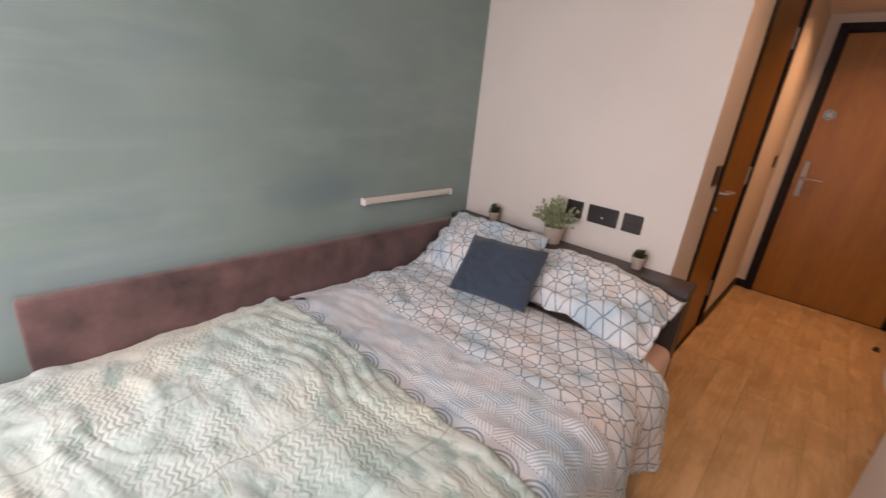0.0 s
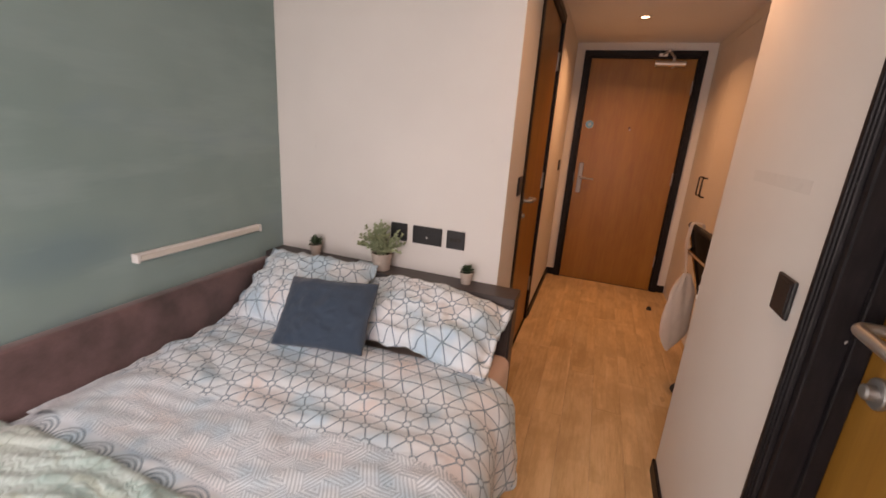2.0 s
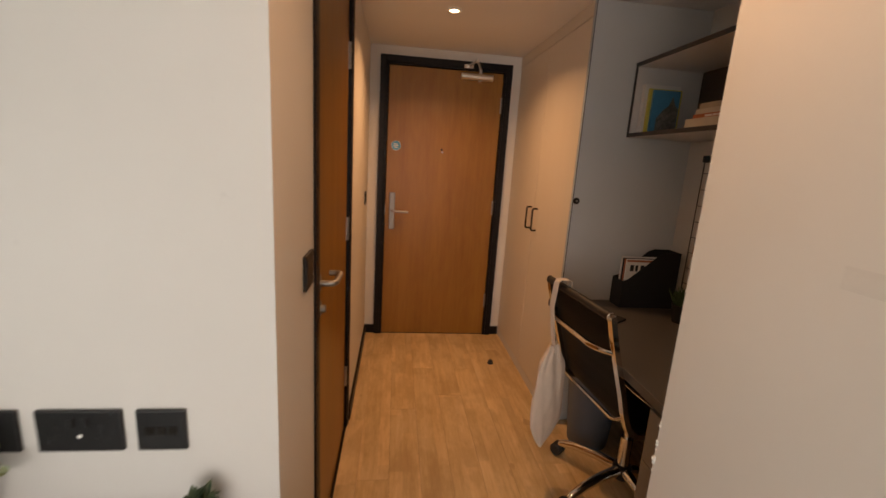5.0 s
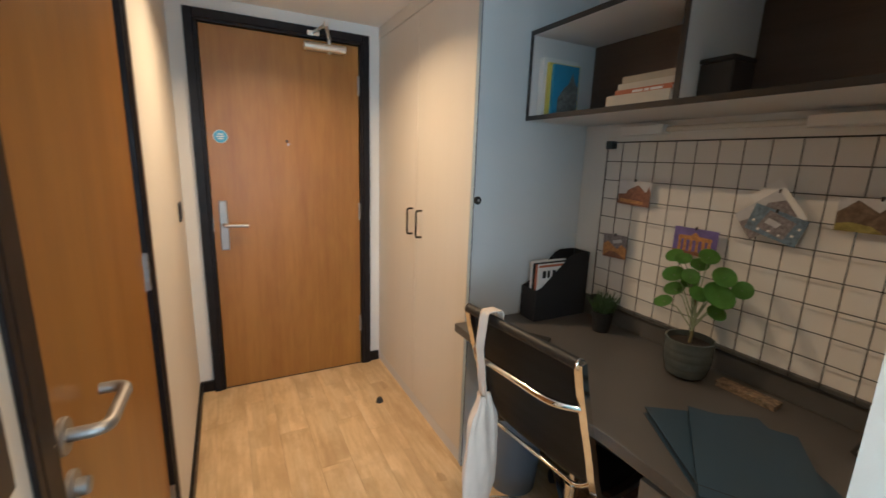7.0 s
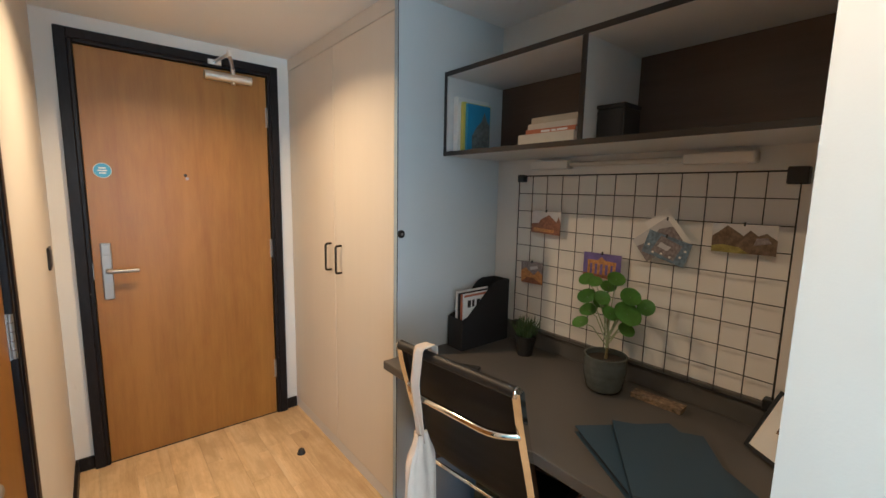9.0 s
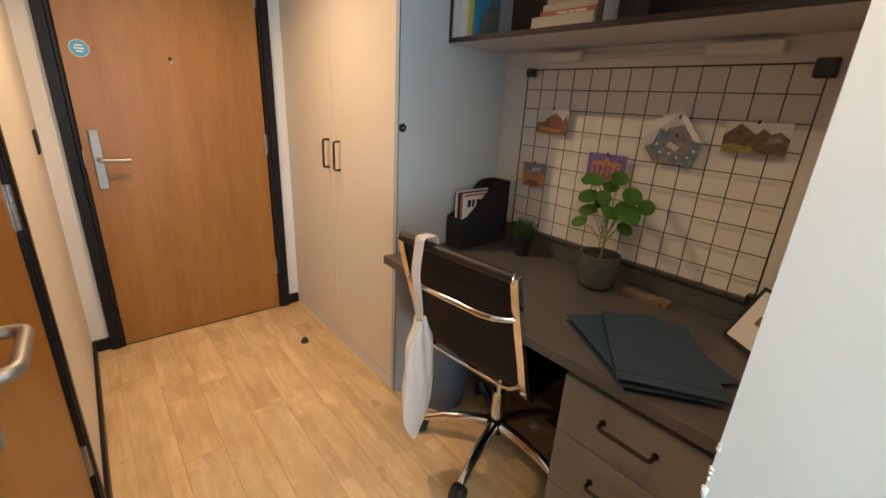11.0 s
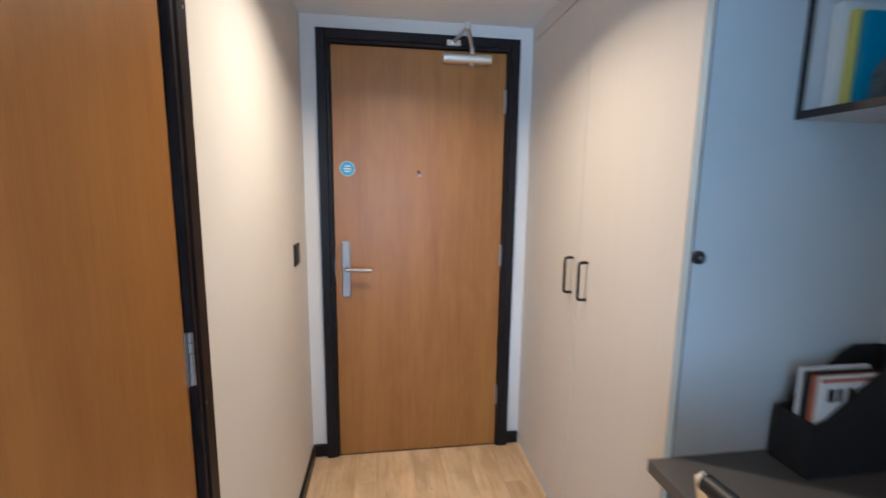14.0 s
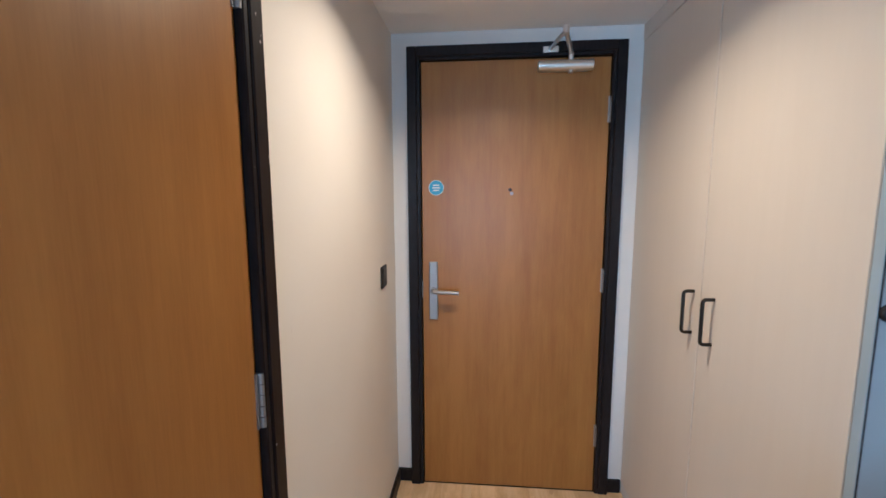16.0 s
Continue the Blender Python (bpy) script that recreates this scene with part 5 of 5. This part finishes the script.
bm = tube([(0, 0, 0.135), (0, 0, 0.27)], 0.026, seg=24)
part("gas_column", bm, CHROME, ch, "", 40, True)
part("gas_piston", tube([(0, 0, 0.27), (0, 0, 0.385)], 0.014, seg=18), CHROME, ch, "", 40, True)
part("hub", lathe([(0, 0.075), (0.040, 0.078), (0.044, 0.100), (0.040, 0.132), (0.028, 0.140), (0, 0.140)], (0, 0, 0), 28), BLACK_PLASTIC, ch, "", 40, True)
for k in range(5):
    a = radians(122 + 72 * k)
    c, s = math.cos(a), math.sin(a)
    pts = [(r * c, r * s, z) for r, z in ((0.035, 0.112), (0.12, 0.110), (0.22, 0.095), (0.285, 0.072), (0.302, 0.062))]
    arm = part("base_arm", tube(pts, 0.023, seg=16, r1=0.0165), CHROME, ch, "chrome base arm", 40, True)
    bm = tube([(0.302 * c, 0.302 * s, 0.066), (0.302 * c, 0.302 * s, 0.030)], 0.007, seg=10)
    w0 = Vector((0.315 * c, 0.315 * s, 0.0265))
    ax = Vector((-s, c, 0))
    w0.z = 0.0295
    disc(w0 - ax * 0.026, ax, 0.0295, 0.024, bm, 24, 0.007)
    disc(w0 + ax * 0.002, ax, 0.0295, 0.024, bm, 24, 0.007)
    part("caster", bm, RUBBER, arm, "twin black caster", 40, True)

def smooth01(t):
    t = min(1.0, max(0.0, t))
    return t * t * (3 - 2 * t)


# canvas bag over the chair's back
bg = thing("tote_bag", (0.665, 2.82, 0.17), "off-white canvas tote bag hanging from the chair back", "bag")
bm = bmesh.new()
prof = smooth_line([(0.168, 0.006), (0.205, 0.034), (0.255, 0.064), (0.31, 0.076), (0.42, 0.077), (0.52, 0.071), (0.575, 0.060), (0.615, 0.040), (0.66, 0.022)], 5)
rings = []
for z, rx in prof:
    ring = []
    ry = 0.008 + 0.016 * math.sin(math.pi * min(1.0, (z - 0.165) / 0.5))
    gather = smooth01((z - 0.46) / 0.16)
    for k in range(56):
        t = 2 * math.pi * k / 56
        cr = 1 + 0.10 * lump((math.cos(t) * 1.5, math.sin(t) * 1.5, z * 7), 2)
        pleat = (0.0045 + 0.007 * gather) * math.sin(7 * t + 14 * z + 3 * lump((math.cos(t), z * 5, 3), 2)) + 0.007 * lump((math.cos(t) * 2.2, math.sin(t), z * 16), 3)
        x, y = rx * math.cos(t) * cr, (ry + pleat) * math.sin(t) * cr + pleat * 0.5
        ring.append(bm.verts.new((0.664 + x * 0.966 - y * 0.259 - 0.10 * max(0.0, 0.30 - z), 2.815 + x * 0.259 + y * 0.966, z)))
    rings.append(ring)
for a, b in zip(rings, rings[1:]):
    for k in range(56):
        bm.faces.new((a[k], a[(k + 1) % 56], b[(k + 1) % 56], b[k]))
bm.faces.new(rings[0][::-1]), bm.faces.new(rings[-1])
part("sack", bm, CANVAS, bg, "creased canvas sack", True)


def tape(path, width, thick, twist):
    """A flat strap that turns slowly about its own length."""
    bm, rings = bmesh.new(), []
    for i, p in enumerate(path):
        d = (path[min(i + 1, len(path) - 1)] - path[max(i - 1, 0)]).normalized()
        a = twist * math.sin(i / len(path) * math.pi)
        side = Vector((math.sin(a), math.cos(a), 0))
        side = (side - d * side.dot(d)).normalized()
        up = d.cross(side)
        rings.append([bm.verts.new(p + side * u * width / 2 + up * v * thick / 2) for u, v in ((-1, -1), (1, -1), (1, 1), (-1, 1))])
    for a, b in zip(rings, rings[1:]):
        for k in range(4):
            bm.faces.new((a[k], a[(k + 1) % 4], b[(k + 1) % 4], b[k]))
    bm.faces.new(rings[0][::-1]), bm.faces.new(rings[-1])
    return bm


for dy, dx, top, twist in ((0.006, 0.0, 0.952, 0.5), (-0.016, 0.004, 0.956, -0.4)):
    path = bent([(0.660 + dx, 2.815 + dy * 0.5, 0.63), (0.640, 2.813 + dy, 0.74), (0.624, 2.812 + dy, 0.84), (0.628, 2.800 + dy, top), (0.686, 2.800 + dy, top), (0.692, 2.806 + dy, 0.90)], 0.016, 6)
    part("strap", tape(path, 0.024, 0.003, twist), CANVAS, bg, "flat canvas strap", 60)

# ---- bed ----
BX0, BX1, BY0 = -1.378, -0.118, -0.12
bed = thing("bed", ((BX0 + BX1) / 2, 0.9, 0), "small double bed base with a built-in charcoal headboard shelf", "bed")
part("base", box(BX0, BX1 - 0.02, BY0, 1.848, 0.0, 0.255, 0.006), BROWN_BOARD, bed, "dark brown base")
part("headboard_front", box(GREEN + 0.002, -0.150, 1.850, 1.872, 0, 0.655, 0.003), HEAD_GREY, bed)
part("headboard_end", box(-0.160, -0.140, 1.8725, HEAD - 0.001, 0, 0.655, 0.003), HEAD_GREY, bed)
part("headboard_shelf", box(GREEN + 0.001, -0.134, 1.846, HEAD - 0.001, 0.6555, 0.690, 0.003), HEAD_GREY, bed, "charcoal shelf top")
mt = thing("mattress", ((BX0 + BX1) / 2, 0.9, 0.256), "mattress in a peach fitted sheet", "mattress")
part("cover", box(BX0 + 0.03, BX1, BY0, 1.845, 0.256, 0.440, 0.045, seg=4), SHEET_CLOTH, mt, "", 60)

vp = thing("wall_cushion_panel", (GREEN + 0.025, 0.92, 0.0), "mauve-brown velvet padded panel along the green wall", "wall panel")
bm = box(GREEN + 0.001, -1.382, -0.008, 1.844, 0.02, 0.668, 0.012, seg=3)
part("padding", bm, VELVET, vp, "", 60)

lb = thing("wall_light_bar", (GREEN + 0.015, 1.49, 0.812), "slim white wall light bar, unlit", "wall light")
part("housing", box(GREEN + 0.001, -1.410, 1.196, 1.790, 0.810, 0.840, 0.003), WHITE_PLASTIC, lb)
part("diffuser", box(-1.4095, -1.403, 1.204, 1.782, 0.814, 0.836, 0.003), DIFFUSER, lb, "frosted diffuser")
for y in (1.190, 1.786):
    part("end_cap", box(GREEN + 0.001, -1.401, y, y + 0.010, 0.808, 0.842, 0.002), WHITE_PLASTIC, lb)


def bedcover(s, y, lift, hem, seed):
    """Place on a cover spread over the bed: s runs across the bed from the wall panel and down the free side."""
    flat = -0.185 - BX0          # width of the level part
    arc = 0.13 * math.pi / 2
    puff = 0.016 * lump((s * 2.2 + seed, y * 2.0, 0.3), 2) + 0.010 * lump((s * 5 + seed, y * 7, 4.0), 3)
    fold = 0.010 * max(0.0, lump((s * 2.5 + y * 3.0 + seed, y * 10 - s * 4, 9.0), 2))
    z0 = 0.490 - 0.030 * smooth01((0.75 - y) / 0.7) + lift + puff + fold - 0.045 * smooth01((0.17 - s) / 0.17)
    if s < flat:
        return Vector((BX0 + 0.004 + s, y, z0))
    out = 0.020 * lump((y * 6 + seed, s * 1.5, 2.0), 2) + 0.012 * math.sin(y * 17 + seed)
    if s < flat + arc:
        a = (s - flat) / 0.13
        return Vector((BX0 + flat + 0.004 + (0.13 + lift) * math.sin(a) + out * a * 0.6, y, z0 - 0.13 * (1 - math.cos(a))))
    d = s - flat - arc
    dep = min(1.0, d / 0.2)
    return Vector((BX0 + flat + 0.134 + lift + out * (0.9 + 0.8 * dep) + 0.03 * dep, y, max(hem, z0 - 0.13 - d)))


def spread(name, material, label, category, y0, y1, length, nx, ny, lift, hem, seed, ends, extra=None, panels=()):
    ob = thing(name, (-0.7, (y0 + y1) / 2, 0.47), label, category)
    cuts = [0] + [round(ny * (c - y0) / (y1 - y0)) for c, _ in panels[1:]] + [ny]
    names = [name for _, name in panels] or ["cloth"]
    for title, j0, j1 in zip(names, cuts, cuts[1:]):
        bm = bmesh.new()
        uvl = bm.loops.layers.uv.new("UVMap")
        grid, uvs = [], {}
        for j in range(j0, j1 + 1):
            row = []
            for i in range(nx + 1):
                s, y = length * i / nx, y0 + (y1 - y0) * j / ny
                p = bedcover(s, y, lift, hem + 0.03 * lump((y * 3, seed, 0), 2), seed)
                p.z -= ends(s, y)
                if extra:
                    p += extra(s, y)
                v = bm.verts.new(p)
                uvs[v] = (s - 0.6, y)
                row.append(v)
            grid.append(row)
        for a, b in zip(grid, grid[1:]):
            for i in range(nx):
                bm.faces.new((a[i], a[i + 1], b[i + 1], b[i]))
        for fc in bm.faces:
            for lp in fc.loops:
                lp[uvl].uv = uvs[lp.vert]
        o = part(title, bm, material, ob, "", True)
        m = o.modifiers.new("thickness", "SOLIDIFY")
        m.thickness, m.offset, m.use_rim = 0.012, -1, not panels
    return ob


def duvet_extra(s, y):
    """Creases that run across the bed near the pillows."""
    k = smooth01((y - 1.02) / 0.2)
    return Vector((0.0, 0.012 * lump((s * 3, y * 3, 7), 2) * k, 0.011 * k * math.sin(y * 46 + 5 * lump((s * 2.2, y * 1.5, 1), 2)) * (0.5 + lump((s * 3, 2, 2), 2))))


def ridge(t):
    """Sharp-crested folds one unit apart."""
    return (1 - abs(math.sin(t * math.pi))) ** 2.2


def blanket_extra(s, y):
    """Rucks beside the blanket's turned edge, and loose creases over the foot."""
    k = smooth01((y - 0.36) / 0.25)
    wave = lump((s * 1.6, y * 1.2, 5), 2)
    here = smooth01(0.5 + 1.6 * lump((s * 3.2, y * 2.4, 12), 2))
    rucks = 0.011 * k * ridge(y * 17 - s * 0.9 + 3.0 * wave) * (0.35 + 0.65 * here)
    loose = 0.009 * (1 - k) * ridge(y * 5.5 - s * 1.7 + 2.2 * lump((s * 1.1, y * 1.1, 2), 2)) * here
    along = 0.011 * ridge(s * 3.1 + y * 1.3 + 1.8 * lump((s * 1.3, y * 1.7, 20), 2)) * smooth01(0.4 + 2.0 * lump((s * 2.4, y * 2.9, 31), 2))
    small = 0.008 * ridge(s * 7.0 - y * 6.0 + 2.5 * lump((s * 2.3, y * 2.6, 40), 2)) * smooth01(0.3 + 2.4 * lump((s * 4.0, y * 4.0, 51), 2))
    return Vector((0, 0.018 * lump((s * 2.2, 1.0, 8), 2) * k, rucks + loose + along + small + 0.006 * lump((s * 6, y * 8, 3), 3)))


spread("duvet", DUVET, "white duvet printed with grey-blue star and hatch patterns", "duvet", 0.56, 1.60, 1.72, 130, 116, 0.0, 0.20, 1.3,
       lambda s, y: 0.050 * smooth01((y - 1.53) / 0.07) + 0.045 * smooth01((0.735 - y) / 0.05), duvet_extra,
       ((0.56, "arch_border"), (0.79, "hatched_panel"), (1.045, "star_panel")))
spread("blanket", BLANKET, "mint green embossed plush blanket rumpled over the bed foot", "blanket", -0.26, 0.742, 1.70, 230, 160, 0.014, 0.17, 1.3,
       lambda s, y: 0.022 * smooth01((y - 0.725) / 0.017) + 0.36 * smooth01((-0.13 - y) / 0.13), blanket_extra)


def pillow(name, centre, w, h, thick, lean, turn, roll, material, label, seed, flange=1.0, sag=0.0, crumple=0.012):
    ob = thing(name, centre, label, "pillow" if material is LINEN else "cushion")
    m = pose(0, 0, 0, 0, 0, turn) @ pose(0, 0, 0, lean, 0, 0) @ pose(0, 0, 0, 0, 0, roll)
    bm = bmesh.new()
    uvl = bm.loops.layers.uv.new("UVMap")
    n, uvs, sheets = 46, {}, []
    for side in (1, -1):
        sheet = []
        for j in range(n + 1):
            row = []
            for i in range(n + 1):
                a, b = 2 * i / n - 1, 2 * j / n - 1
                rim = i in (0, n) or j in (0, n)
                if rim and side < 0:
                    row.append(sheets[0][j][i])
                    continue
                fa, fb = min(1.0, abs(a) * flange), min(1.0, abs(b) * flange)
                f = (max(0, 1 - fa ** 3.0) * max(0, 1 - fb ** 3.0)) ** 0.55 + 0.03 * (1 - max(abs(a), abs(b)))
                pin = 1 - 0.055 * (1 - abs(a * b)) * (abs(a) ** 6 + abs(b) ** 6) * 0.9
                z = side * thick / 2 * f
                z += side * 0.010 * f * lump((a * 2.2 + seed, b * 2.2, side), 3) + crumple * lump((a * 1.6 + seed, b * 1.6, 5), 2) + crumple * 1.1 * max(abs(a), abs(b)) ** 5 * lump((a * 4 + seed, b * 4, 1), 2) - sag * a * a
                z += side * crumple * 0.5 * f * ridge(a * 1.8 + b * 1.1 + 1.5 * lump((a + seed, b, 7), 2))
                z += side * crumple * 0.28 * f * (ridge(a * 3.1 - b * 2.3 + 2.0 * lump((a * 1.5 + seed, b * 1.5, 11), 2)) + lump((a * 5 + seed, b * 6, 13), 2))
                v = bm.verts.new(m @ Vector((a * w / 2 * pin, b * h / 2 * pin, z)))
                uvs[v] = (a * w / 2 + seed, b * h / 2 + side * 0.013)
                row.append(v)
            sheet.append(row)
        sheets.append(sheet)
    for sheet in sheets:
        for j in range(n):
            for i in range(n):
                bm.faces.new((sheet[j][i], sheet[j][i + 1], sheet[j + 1][i + 1], sheet[j + 1][i]))
    for fc in bm.faces:
        for lp in fc.loops:
            lp[uvl].uv = uvs[lp.vert]
    part("cover", bm, material, ob, "", True, True)
    return ob


pillow("pillow", (-1.070, 1.685, 0.602), 0.60, 0.43, 0.16, 31, 0, 3, LINEN, "plump pillow in a star-printed white cover", 1.0, 1.12, 0.0, 0.026)
pillow("pillow", (-0.490, 1.700, 0.600), 0.70, 0.40, 0.145, 22, 0, -3, LINEN, "creased pillow in a star-printed white cover", 2.0, 1.12, 0.02, 0.030)
pillow("cushion", (-0.812, 1.490, 0.622), 0.380, 0.292, 0.10, 47, 7, 3, NAVY_CLOTH, "plain slate blue cushion leaning on the pillows", 3.0, 1.0, 0.0, 0.006)

# ---- floor planks ----
PW, PL = 0.142, 1.22
CACHE = {}


def plank_mesh(w, l):
    key = (round(w, 3), round(l, 3))
    if key not in CACHE:
        e, b = 0.00015, 0.0005
        bm = bmesh.new()
        lv = [[bm.verts.new((x, y, z)) for x, y in ((e + i, e + i), (w - e - i, e + i), (w - e - i, l - e - i), (e + i, l - e - i))] for i, z in ((0, -0.005), (0, -0.0012), (b, 0.0))]
        for a, c in zip(lv, lv[1:]):
            for k in range(4):
                bm.faces.new((a[k], a[(k + 1) % 4], c[(k + 1) % 4], c[k]))
        bm.faces.new(lv[-1])
        me = bpy.data.meshes.new("plank")
        bm.to_mesh(me)
        bm.free()
        me.materials.append(PLANK)
        CACHE[key] = me
    return CACHE[key]


rnd = random.Random(3)
x, col = GREEN, 0
while x < NICHE - 0.01:
    wd = min(PW, NICHE - x)
    y = BACK - rnd.uniform(0.1, 1.0)
    while y < ENTRY + 0.1:
        a, b = max(y, BACK), min(y + PL, ENTRY + 0.1)
        if b - a > 0.02:
            ob = new("plank", plank_mesh(wd, b - a))
            ob.parent = floor
            ob.location = (x, a, 0)
        y += PL
    x += PW
